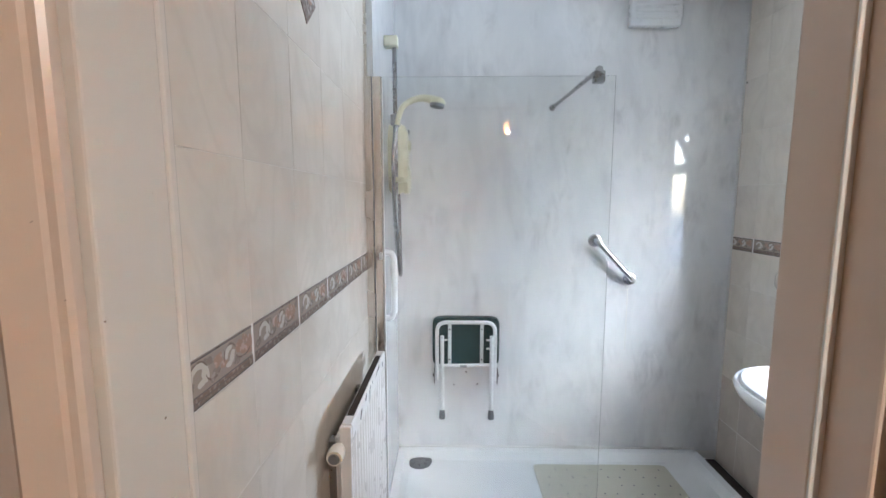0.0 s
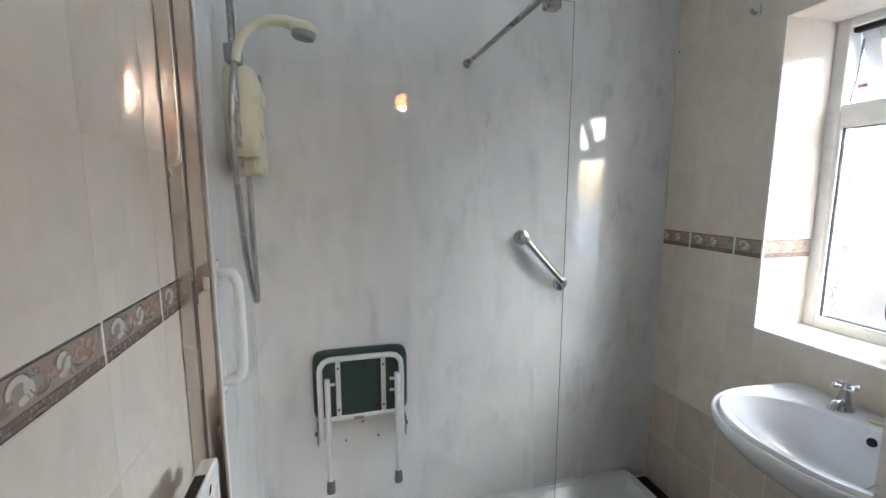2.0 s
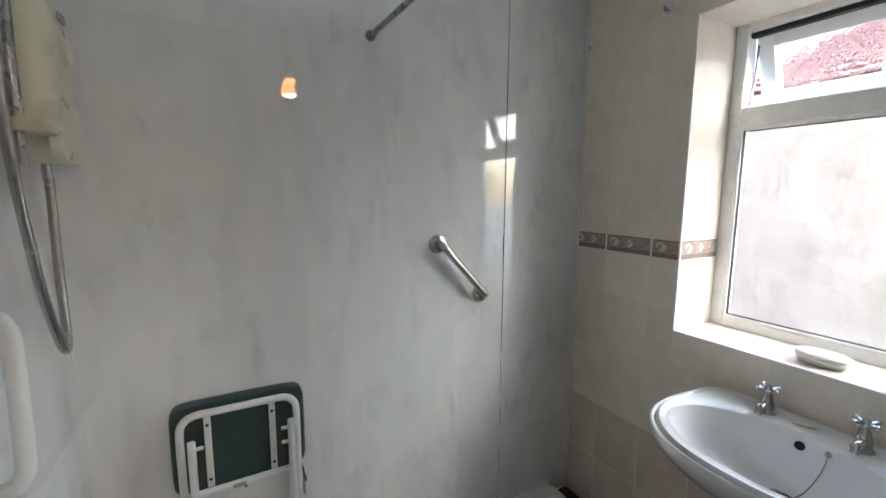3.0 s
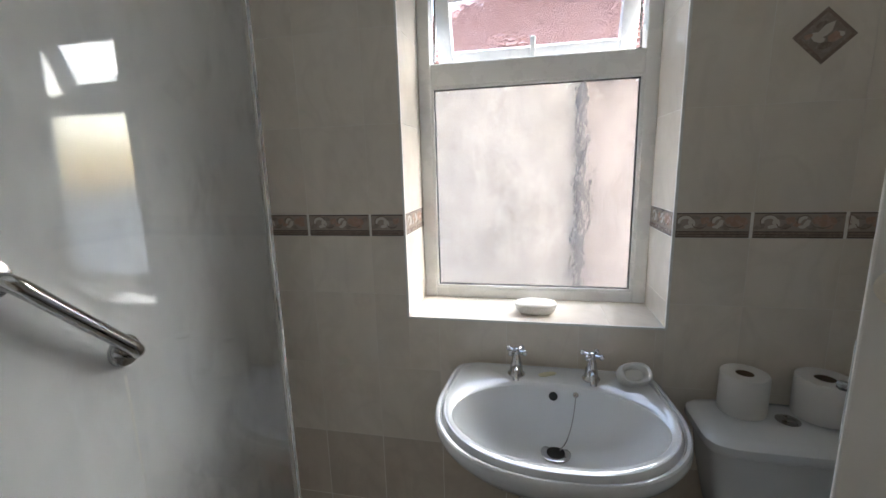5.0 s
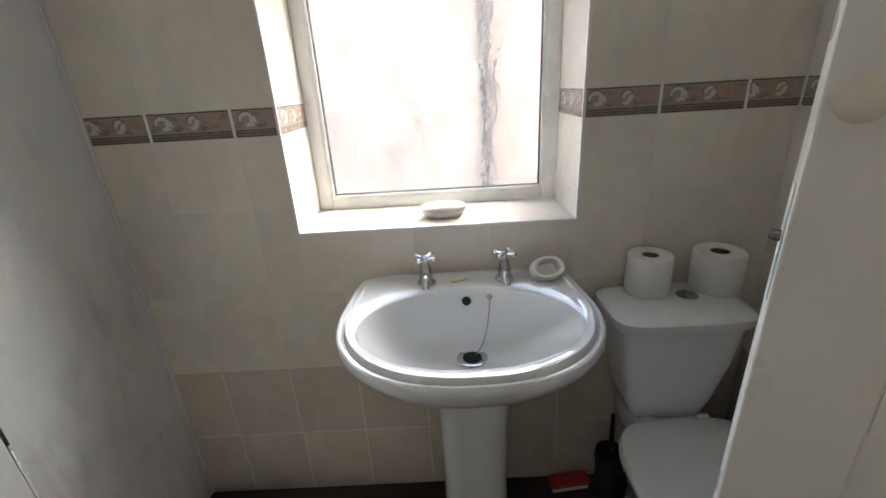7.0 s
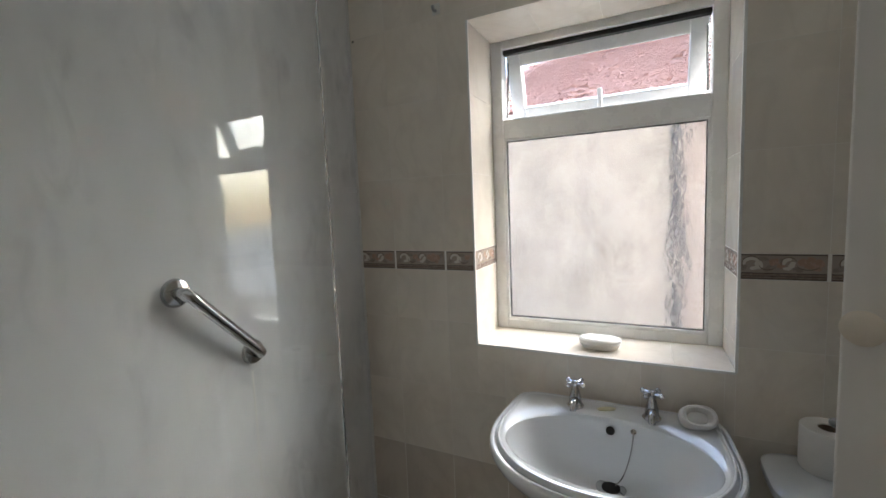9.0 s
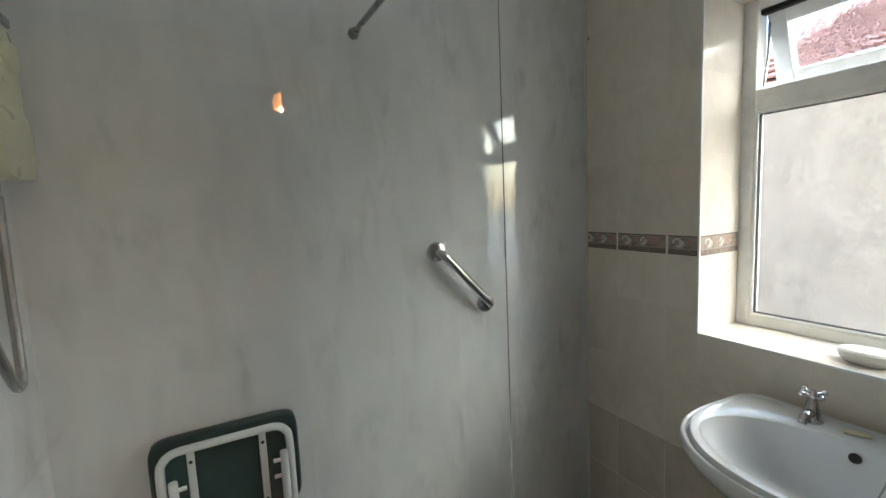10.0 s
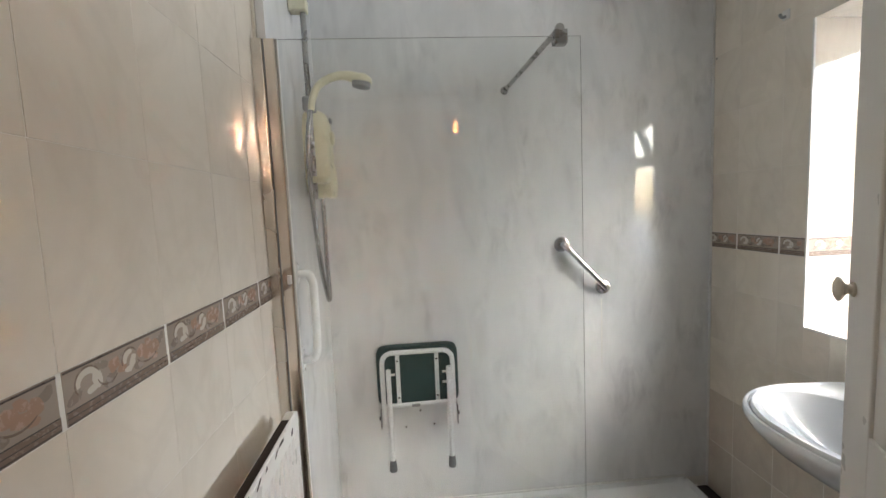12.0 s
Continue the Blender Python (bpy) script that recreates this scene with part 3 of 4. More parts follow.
# white D-shaped grab rail on the west panel
rail = thing("grab_rail", (XP, 2.57, 1.08), "white plastic D-shaped grab rail on the shower wall", "grab rail")
pts = [(XP + 0.004, 2.572, 1.205), (XP + 0.037, 2.572, 1.202), (XP + 0.047, 2.572, 1.186), (XP + 0.052, 2.572, 1.155), (XP + 0.052, 2.568, 0.98), (XP + 0.047, 2.567, 0.948), (XP + 0.037, 2.566, 0.932), (XP + 0.004, 2.566, 0.928)]
part("bar", tube(pts, 0.013, 14, 4), M_WHITE, rail, "", True)
for z in (1.205, 0.928):
    plate = part("mounting_plate", rings([[Vector((XP + d, 2.570 + (y - 0) * k, z + q * k)) for y, q in ((0.016 * math.cos(a), 0.042 * math.sin(a)) for a in (2 * math.pi * i / 24 for i in range(24)))] for d, k in ((0.0005, 1.0), (0.005, 1.0), (0.009, 0.85))]), M_WHITE, rail, "", True)
    for dz in (-0.031, 0.031):
        part("screw", lathe([(0.0, 0), (0.004, 0), (0.003, 0.002), (0.0, 0.002)], (XP + 0.0075, 2.570, z + dz), "x", 8), M_RUST, plate)

# electric shower: heater box, riser, hose and handset
heater = thing("electric_shower", (XP, 2.90, 1.46), "yellowed cream electric shower heater box", "electric shower")
loops = []
for d, k in ((0.0005, 0.95), (0.008, 1.0), (0.050, 1.0), (0.072, 0.93), (0.084, 0.76), (0.088, 0.45)):
    loops.append([Vector((XP + d, 2.858 + p.x * k, 1.608 + p.y * k)) for p in rounded(0, 0, 0.072, 0.160, 0, 3.2, 40)])
body = part("body", rings(loops), M_CREAM, heater, "", True)
part("lower_cover", rings([[Vector((XP + d, 2.855 + p.x * k, 1.512 + p.y * k)) for p in rounded(0, 0, 0.072, 0.066, 0, 4, 32)] for d, k in ((0.070, 1.0), (0.088, 0.96), (0.093, 0.7))]), M_CREAM, heater, "", True)
part("dial", lathe([(0.0, 0), (0.026, 0), (0.024, 0.012), (0.0, 0.014)], (XP + 0.086, 2.855, 1.668), "x", 24), M_CREAM, heater, "round temperature dial", True)
part("button", box(XP + 0.087, XP + 0.094, 2.837, 2.873, 1.722, 1.740, 0.003), M_GREY, heater, "small grey push button")
part("outlet", tube([(XP + 0.035, 2.885, 1.462), (XP + 0.035, 2.885, 1.415)], 0.009, 12), M_CHROME, heater, "chrome hose outlet", True)

riser = thing("shower_riser", (0.405, 2.735, 1.4), "chrome shower riser rail with cream fittings", "shower rail")
RX, RY = 0.408, 2.735
part("rod", tube([(RX, RY, 1.44), (RX, RY, 2.075)], 0.0095, 14), M_DULL, riser, "", True)
part("top_bracket", box(XP + 0.0005, RX + 0.016, RY - 0.026, RY + 0.018, 2.062, 2.106, 0.005), M_CREAM, riser, "cream plastic top bracket")
dish = part("gel_tray", rings([rounded(RX + 0.012, RY + 0.02, 0.040 * k, 0.045 * k, z, 4, 28) for k, z in ((0.75, 1.497), (0.98, 1.512), (1.0, 1.518), (0.92, 1.516), (0.7, 1.505))]), M_CREAM, riser, "cream soap tray", True)
part("slider", box(RX - 0.018, RX + 0.022, RY - 0.030, RY + 0.018, 1.735, 1.785, 0.008), M_GREY, riser, "grey handset slider")

handset = thing("shower_handset", (0.43, 2.705, 1.76), "cream shower handset clipped to the riser", "shower head")
part("arm", tube([(0.420, 2.703, 1.735), (0.428, 2.704, 1.775), (0.448, 2.707, 1.815), (0.490, 2.712, 1.842), (0.535, 2.716, 1.850), (0.580, 2.718, 1.840)], [0.011, 0.012, 0.012, 0.013, 0.015, 0.02], 14, 5), M_CREAM, handset, "", True)
part("head", moved(lathe([(0.0, 0.018), (0.018, 0.017), (0.032, 0.008), (0.036, -0.004), (0.034, -0.010), (0.0, -0.010)], (0, 0, 0), "z", 28), pose(0.592, 2.718, 1.836, 0, 8, 0)), M_CREAM, handset, "", True)
part("spray_plate", moved(lathe([(0.0, -0.0104), (0.032, -0.0104), (0.031, -0.022), (0.027, -0.026), (0.0, -0.026)], (0, 0, 0), "z", 28), pose(0.592, 2.718, 1.836, 0, 8, 0)), M_GREY, handset, "grey spray plate", True)
single("shower_hose", tube([(0.418, 2.700, 1.735), (0.405, 2.690, 1.62), (0.402, 2.705, 1.45), (0.405, 2.755, 1.22), (0.410, 2.800, 1.10), (0.412, 2.828, 1.065), (0.410, 2.850, 1.095), (0.405, 2.868, 1.25), (0.402, 2.885, 1.42)], 0.0088, 10, 8), M_HOSE, "ribbed chrome hose looping down the wall", "shower hose", True)

# folding wall seat
seat = thing("folding_shower_stool", (0.73, YB, 0.5), "folded-up shower seat with white tubular frame", "shower seat")
part("pad", rings([[Vector((0.731 + p.x * k, y, 0.679 + p.y * k)) for p in rounded(0, 0, 0.176, 0.133, 0, 9, 48)] for y, k in ((3.036, 0.96), (3.028, 1.0), (3.004, 1.0), (2.998, 0.97))]), M_PAD, seat, "dark green padded seat", True)
fr = 0.0105
part("frame_tube", tube([(0.580, 2.985, 0.475), (0.580, 2.985, 0.60), (0.580, 2.985, 0.735), (0.588, 2.985, 0.768), (0.612, 2.985, 0.785), (0.66, 2.985, 0.787), (0.80, 2.985, 0.787), (0.85, 2.985, 0.785), (0.874, 2.985, 0.768), (0.882, 2.985, 0.735), (0.882, 2.985, 0.60), (0.882, 2.985, 0.475)], fr, 12, 3), M_WHITE, seat, "", True)
for x in (0.646, 0.814):
    slat = part("slat", box(x - 0.009, x + 0.009, 2.990, 2.996, 0.560, 0.782, 0.002), M_WHITE, seat)
    for z in (0.585, 0.748):
        part("screw", lathe([(0.0, 0), (0.0048, 0), (0.004, 0.003), (0.0, 0.003)], (x, 2.991, z), "-y", 10), M_BLACK, slat)
cross = part("crossbar", tube([(0.584, 2.978, 0.556), (0.878, 2.978, 0.560)], 0.0095, 12), M_WHITE, seat, "", True)
part("maker_plate", box(0.700, 0.735, 2.966, 2.969, 0.551, 0.563), M_GREY, cross, "small grey maker's plate")
for x in (0.607, 0.863):
    leg = part("leg", tube([(x, 2.962, 0.722), (x, 2.962, 0.66), (x, 2.960, 0.50), (x, 2.962, 0.318)], 0.0105, 12), M_WHITE, seat, "", True)
    part("rubber_foot", lathe([(0.0, 0), (0.016, 0), (0.0165, 0.008), (0.0135, 0.044), (0.0115, 0.048), (0.0, 0.048)], (x, 2.962, 0.274), "z", 18), M_RUBBER, leg, "grey rubber ferrule", True)
    side = -1 if x < 0.7 else 1
    for z in ((0.700,) if side < 0 else (0.700, 0.655)):
        part("pivot_bolt", tube([(x, 2.962, z), (x - side * 0.028, 2.964, z)], 0.0055, 10), M_SEAL, leg)
    bx = 0.580 if side < 0 else 0.882
    bracket = part("hinge_bracket", box(bx + side * 0.012, bx + side * 0.017, 2.975, YB - 0.0005, 0.455, 0.535, 0.002), M_DULL, seat, "steel hinge bracket")
    part("hinge_bolt", lathe([(0.0, 0), (0.008, 0), (0.008, 0.006), (0.0, 0.007)], (bx + side * 0.0165, 2.988, 0.500), "x" if side > 0 else "-x", 10), M_RUST, bracket)
for x, z in ((0.668, 0.420), (0.795, 0.424), (0.735, 0.492)):
    part("wall_screw", lathe([(0.0, 0), (0.0045, 0), (0.003, 0.003), (0.0, 0.003)], (x, YB - 0.0005, z), "-y", 10), M_RUST, seat)

# ---- radiator ----
radiator = thing("radiator", (0.40, 2.05, 0.28), "cream panel radiator with flaking rusty top edge", "radiator")
RY0, RY1, RZ0, RZ1, RXF = 1.800, 2.310, 0.285, 0.886, 0.416
outline = []
n_rib = 15
for i in range(n_rib * 6 + 1):
    u = i / (n_rib * 6)
    y = RY0 + 0.012 + u * (RY1 - RY0 - 0.024)
    ph = (i % 6) / 6
    outline.append((y, RXF - (0.007 if 0.3 < ph < 0.75 else 0.0)))
loop_front = lambda z, inset: [Vector((x - inset, y, z)) for y, x in outline] + [Vector((RXF - 0.026, RY1 - 0.012, z)), Vector((RXF - 0.026, RY0 + 0.012, z))]
flat = lambda z, inset: [Vector((RXF - inset, y, z)) for y, x in outline] + [Vector((RXF - 0.026, RY1 - 0.012, z)), Vector((RXF - 0.026, RY0 + 0.012, z))]
part("front_panel", rings([flat(RZ0, 0.006), flat(RZ0 + 0.03, 0.0), loop_front(RZ0 + 0.045, 0.0), loop_front(RZ1 - 0.06, 0.0), flat(RZ1 - 0.045, 0.0), flat(RZ1 - 0.006, 0.0), flat(RZ1, 0.004)]), M_RADIATOR, radiator)
part("end_cap", box(RXF - 0.030, RXF - 0.001, RY0, RY0 + 0.012, RZ0 + 0.01, RZ1 - 0.004, 0.003), M_RADIATOR, radiator)
part("end_cap", box(RXF - 0.030, RXF - 0.001, RY1 - 0.012, RY1, RZ0 + 0.01, RZ1 - 0.004, 0.003), M_RADIATOR, radiator)
part("convector_fin", box(RXF - 0.052, RXF - 0.027, RY0 + 0.04, RY1 - 0.04, RZ0 + 0.06, RZ1 - 0.05, 0.004), M_RADIATOR, radiator)
for y, way in ((RY0, "-y"), (RY1, "y")):
    cap = part("valve_cap", lathe([(0.0, 0), (0.011, 0), (0.011, 0.012), (0.018, 0.014), (0.020, 0.030), (0.018, 0.046), (0.0, 0.048)], (RXF - 0.030, y, RZ1 - 0.052), way, 18), M_KNOB, radiator, "cream plastic valve cap", True)
    part("cap_ring", lathe([(0.010, 0.0), (0.013, 0.0), (0.013, 0.0015), (0.010, 0.0015)], (RXF - 0.030, y + (-0.0478 if way == "-y" else 0.0478), RZ1 - 0.052), way, 14), M_DULL, cap)
for y in (RY0 + 0.1, RY1 - 0.1):
    part("wall_bracket", box(XL + 0.0005, RXF - 0.05, y - 0.015, y + 0.015, RZ0 + 0.07, RZ1 - 0.09, 0.002), M_DULL, radiator)
rnd = random.Random(5)
for k in range(7):
    y = RY0 + 0.10 + k * 0.055 + rnd.uniform(-0.015, 0.015)
    z = RZ1 - 0.010 - rnd.uniform(0.0, 0.022)
    pts = petal(y, z, rnd.uniform(0.006, 0.017), rnd.uniform(0.003, 0.007), rnd.uniform(-0.2, 0.9), 9, 0.45, k)
    bm = disc_patch(pts, RXF + 0.0006)
    part("rust_patch", bm, M_RUST, radiator, "black rust where paint has flaked")
part("rust_edge", box(RXF - 0.024, RXF - 0.006, RY0 + 0.05, RY1 - 0.06, RZ1 - 0.001, RZ1 + 0.0012), M_RUST, radiator, "rusty top edge")
part("supply_pipe", tube([(RXF - 0.030, RY0 + 0.004, RZ0 + 0.03), (RXF - 0.030, RY0 - 0.03, RZ0 + 0.03), (RXF - 0.030, RY0 - 0.035, RZ0), (RXF - 0.030, RY0 - 0.035, -0.004)], 0.0075, 10), M_RADIATOR, radiator, "", True)

# ---- basin ----
basin = thing("wash_basin", (1.9, 2.16, 0), "white ceramic wash basin on a pedestal", "wash basin")
BC, NB = 2.160, 72


def basin_outline(k, z, dx=0.0):
    """The D-shaped rim: flat towards the wall, round towards the room."""
    out = []
    for i in range(NB):
        a = 2 * math.pi * i / NB
        c, s = math.cos(a), math.sin(a)
        p = 2.3 if c < 0 else 11.0
        hx = 0.270 if c < 0 else 0.203
        y = math.copysign(abs(s) ** (2 / p), s)
        x = math.copysign(abs(c) ** (2 / p), c)
        # the sides draw in a little towards the wall
        hy = 0.293 * (1 - 0.055 * max(x, 0))
        out.append(Vector((1.902 + dx + hx * x * k, BC + hy * y * k, z)))
    return out


def bowl(k, z, cx=1.842, hx=0.158, hy=0.244):
    out = []
    for i in range(NB):
        a = 2 * math.pi * i / NB
        c, s = math.cos(a), math.sin(a)
        out.append(Vector((cx + hx * k * c, BC + hy * k * s, z)))
    return out


loops = [bowl(0.34, 0.550, 1.95, 0.27, 0.30), bowl(0.42, 0.592, 1.95, 0.30, 0.36), basin_outline(0.72, 0.655, 0.03), basin_outline(0.89, 0.702, 0.012), basin_outline(0.975, 0.740, 0.003), basin_outline(1.0, 0.760), basin_outline(1.0, 0.768), basin_outline(0.993, 0.777), basin_outline(0.980, 0.780), basin_outline(0.958, 0.779), basin_outline(0.949, 0.773), basin_outline(0.942, 0.773), basin_outline(0.934, 0.781), basin_outline(0.922, 0.788), basin_outline(0.908, 0.788), basin_outline(0.893, 0.784), bowl(1.03, 0.783), bowl(1.0, 0.779), bowl(0.985, 0.768)]
for k in np.linspace(0.965, 0.08, 14):
    loops.append(bowl(k, 0.626 + 0.142 * (k / 0.985) ** 2.7, 1.842 + 0.082 * (1 - k)))
part("bowl", rings(loops), M_CERAMIC, basin, "", True)
part("pedestal", rings([rounded(cx, BC - 0.006, hx, hy, z, 3.2, 40) for cx, hx, hy, z in ((1.95, 0.098, 0.093, 0.0), (1.95, 0.098, 0.093, 0.02), (1.952, 0.095, 0.090, 0.05), (1.955, 0.093, 0.088, 0.25), (1.955, 0.096, 0.091, 0.45), (1.95, 0.100, 0.095, 0.56), (1.95, 0.100, 0.094, 0.60))]), M_CERAMIC, basin, "", True)
waste = part("plug_ring", lathe([(0.021, 0.0), (0.036, 0.0), (0.038, 0.002), (0.034, 0.004), (0.022, 0.002)], (1.925, 2.152, 0.6285), "z", 28), M_CHROME, basin, "chrome waste ring", True)
part("waste_hole", lathe([(0.0, 0), (0.023, 0.0), (0.023, 0.0022), (0.0, 0.0022)], (1.925, 2.152, 0.6300), "z", 24), M_BLACK, waste, "black plug hole")
part("overflow_hole", moved(lathe([(0.0, 0), (0.0115, 0), (0.0115, 0.002), (0.0, 0.002)], (0, 0, 0), "z", 18), pose(1.992, 2.158, 0.752, 0, -72, 0)), M_BLACK, basin, "dark overflow hole")
stay = part("chain_stay", moved(lathe([(0.0, 0), (0.008, 0), (0.007, 0.004), (0.0, 0.005)], (0, 0, 0), "z", 14), pose(1.993, 2.100, 0.760, 0, -65, 0)), M_CHROME, basin, "chrome chain stay", True)
part("chain", tube([(1.990, 2.100, 0.758), (1.978, 2.104, 0.722), (1.960, 2.112, 0.688), (1.942, 2.125, 0.655), (1.930, 2.142, 0.636)], 0.0016, 6, 5), M_DULL, stay, "fine metal plug chain", True)


def cross_tap(y):
    t = thing("tap", (2.04, y, 0.784), "chrome pillar tap with a cross head", "tap", "taps on the basin")
    part("body", lathe([(0.0, 0), (0.023, 0), (0.024, 0.004), (0.020, 0.008), (0.018, 0.014), (0.0165, 0.030), (0.013, 0.042), (0.012, 0.052), (0.009, 0.056), (0.008, 0.064), (0.0, 0.064)], (2.04, y, 0.7835), "z", 22), M_CHROME, t, "", True)
    part("spout", tube([(2.036, y, 0.806), (2.015, y, 0.808), (1.998, y, 0.803), (1.992, y, 0.790)], [0.012, 0.011, 0.010, 0.009], 12, 4), M_CHROME, t, "", True)
    head = part("cross_head", lathe([(0.0, 0), (0.010, 0), (0.011, 0.006), (0.009, 0.012), (0.007, 0.017), (0.0, 0.018)], (2.04, y, 0.846), "z", 18), M_CHROME, t, "", True)
    for k in range(4):
        a = radians(45 + 90 * k + 12)
        dx, dy = math.cos(a), math.sin(a)
        bm = tube([(2.04 + dx * 0.006, y + dy * 0.006, 0.853), (2.04 + dx * 0.024, y + dy * 0.024, 0.855)], 0.0042, 8)
        b2 = bmesh.new()
        bmesh.ops.create_uvsphere(b2, u_segments=12, v_segments=8, radius=0.0075, matrix=Matrix.Translation((2.04 + dx * 0.027, y + dy * 0.027, 0.855)))
        part("arm", merge(bm, b2), M_CHROME, head, "", True)
    return t


cross_tap(2.257)
cross_tap(2.056)

# soap dishes
d = thing("soap_dish", (2.20, 2.204, WZ0), "round white lidded soap dish on the sill", "soap dish")
part("dish", rings([rounded(2.205, 2.204, 0.040 * k, 0.062 * k, z, 2.4, 36) for k, z in ((0.80, WZ0 + 0.0005), (0.98, WZ0 + 0.012), (1.0, WZ0 + 0.018), (0.97, WZ0 + 0.020))]), M_SOAP, d, "", True)
part("lid", rings([rounded(2.205, 2.204, 0.040 * k, 0.062 * k, z, 2.4, 36) for k, z in ((0.98, WZ0 + 0.0205), (1.03, WZ0 + 0.022), (1.02, WZ0 + 0.030), (0.90, WZ0 + 0.034), (0.80, WZ0 + 0.032), (0.4, WZ0 + 0.033))]), M_SOAP, d, "", True)
d = thing("soap_holder", (2.04, 1.952, 0.785), "white open oval soap holder on the basin corner", "soap dish")
HOLD = pose(2.036, 1.950, 0.806, 0, -46, 14) @ Matrix.Diagonal((0.9, 0.86, 1.15, 1.0))
part("shell", moved(rings([rounded(0, 0, 0.032 * k, 0.050 * k, z, 2.5, 36) for k, z in ((0.55, -0.020), (0.85, -0.018), (1.0, -0.008), (1.04, 0.006), (1.0, 0.016), (0.90, 0.020), (0.74, 0.018), (0.62, 0.008), (0.55, -0.004), (0.35, -0.010))]), HOLD), M_SOAP, d, "", True)
part("foot", moved(rings([rounded(0, 0, 0.020 * k, 0.036 * k, z, 3.0, 24) for k, z in ((1.0, 0.0), (1.0, 0.012), (0.8, 0.020))]), pose(2.048, 1.950, 0.7845, 0, 0, 12)), M_SOAP, d, "", True)
part("soap", moved(rings([rounded(0, 0, 0.019 * k, 0.032 * k, z, 2.6, 24) for k, z in ((0.9, -0.011), (1.0, -0.004), (0.85, 0.004), (0.4, 0.006))]), HOLD), M_SOAP, d, "worn white soap bar", True)
single("soap_sliver", moved(rings([rounded(0, 0, 0.009 * k, 0.027 * k, z, 2.4, 20) for k, z in ((0.9, 0), (1, 0.003), (0.7, 0.006))]), pose(2.046, 2.172, 0.7845, 0, 0, 24)), M_SLIVER, "thin yellowish soap sliver on the basin", "soap", True)

# ---- toilet ----
toilet = thing("toilet", (1.8, 1.63, 0), "white close-coupled ceramic toilet with closed lid", "toilet")
TC = 1.640
part("cistern", rings([rounded(cx, TC, hx, hy, z, 6, 48) for cx, hx, hy, z in ((2.005, 0.070, 0.085, 0.400), (2.005, 0.078, 0.096, 0.412), (2.004, 0.085, 0.112, 0.46), (2.000, 0.094, 0.138, 0.58), (1.998, 0.098, 0.152, 0.686))]), M_CERAMIC, toilet, "", True)
part("cistern_lid", rings([rounded(1.996, TC, hx, hy, z, 5, 48) for hx, hy, z in ((0.096, 0.150, 0.6865), (0.107, 0.168, 0.689), (0.111, 0.173, 0.700), (0.109, 0.171, 0.714), (0.100, 0.162, 0.722), (0.080, 0.14, 0.725), (0.03, 0.06, 0.7255))]), M_CERAMIC, toilet, "", True)
button = part("flush_button", lathe([(0.0, 0), (0.026, 0), (0.026, 0.003), (0.020, 0.005), (0.019, 0.003), (0.0, 0.004)], (2.012, 1.595, 0.7245), "z", 26), M_DULL, toilet, "dull chrome flush button", True)
part("button_half", box(2.000, 2.013, 1.586, 1.604, 0.728, 0.7295, 0.0005), M_CHROME, button)


def egg(cx, front, back, hy, z, dy=0.0, count=48):
    out = []
    for i in range(count):
        a = 2 * math.pi * i / count
        c, s = math.cos(a), math.sin(a)
        p = 2.15 if c < 0 else 4.0
        out.append(Vector((cx + (front if c < 0 else back) * math.copysign(abs(c) ** (2 / p), c), TC - 0.012 + dy + hy * math.copysign(abs(s) ** (2 / p), s), z)))
    return out


part("pan", rings([egg(1.76, 0.16, 0.24, 0.105, 0.0), egg(1.76, 0.155, 0.24, 0.10, 0.03), egg(1.75, 0.15, 0.24, 0.098, 0.14), egg(1.73, 0.18, 0.26, 0.125, 0.24), egg(1.71, 0.225, 0.25, 0.162, 0.33), egg(1.705, 0.24, 0.235, 0.174, 0.375), egg(1.705, 0.235, 0.23, 0.170, 0.384)]), M_CERAMIC, toilet, "", True)
part("pan_shelf", box(1.90, 2.08, TC - 0.092, TC + 0.080, 0.30, 0.399, 0.018, 3), M_CERAMIC, toilet, "", True)
part("seat_ring", rings([egg(1.70, 0.245, 0.205, 0.176, 0.3855), egg(1.70, 0.25, 0.21, 0.180, 0.389), egg(1.70, 0.25, 0.21, 0.180, 0.400), egg(1.70, 0.245, 0.206, 0.176, 0.403)]), M_TRAY, toilet, "white plastic seat", True)
part("seat_lid", rings([egg(1.70, 0.246, 0.208, 0.177, 0.4045), egg(1.70, 0.252, 0.213, 0.182, 0.408), egg(1.70, 0.250, 0.212, 0.180, 0.418), egg(1.70, 0.235, 0.20, 0.166, 0.425), egg(1.70, 0.15, 0.14, 0.10, 0.429), egg(1.70, 0.03, 0.03, 0.02, 0.430)]), M_TRAY, toilet, "white plastic lid", True)
for dy in (-0.07, 0.07):
    part("lid_hinge", lathe([(0.0, 0), (0.012, 0), (0.012, 0.03), (0.0, 0.03)], (1.918, TC - 0.012 + dy - 0.015, 0.408), "y", 14), M_TRAY, toilet, "", True)


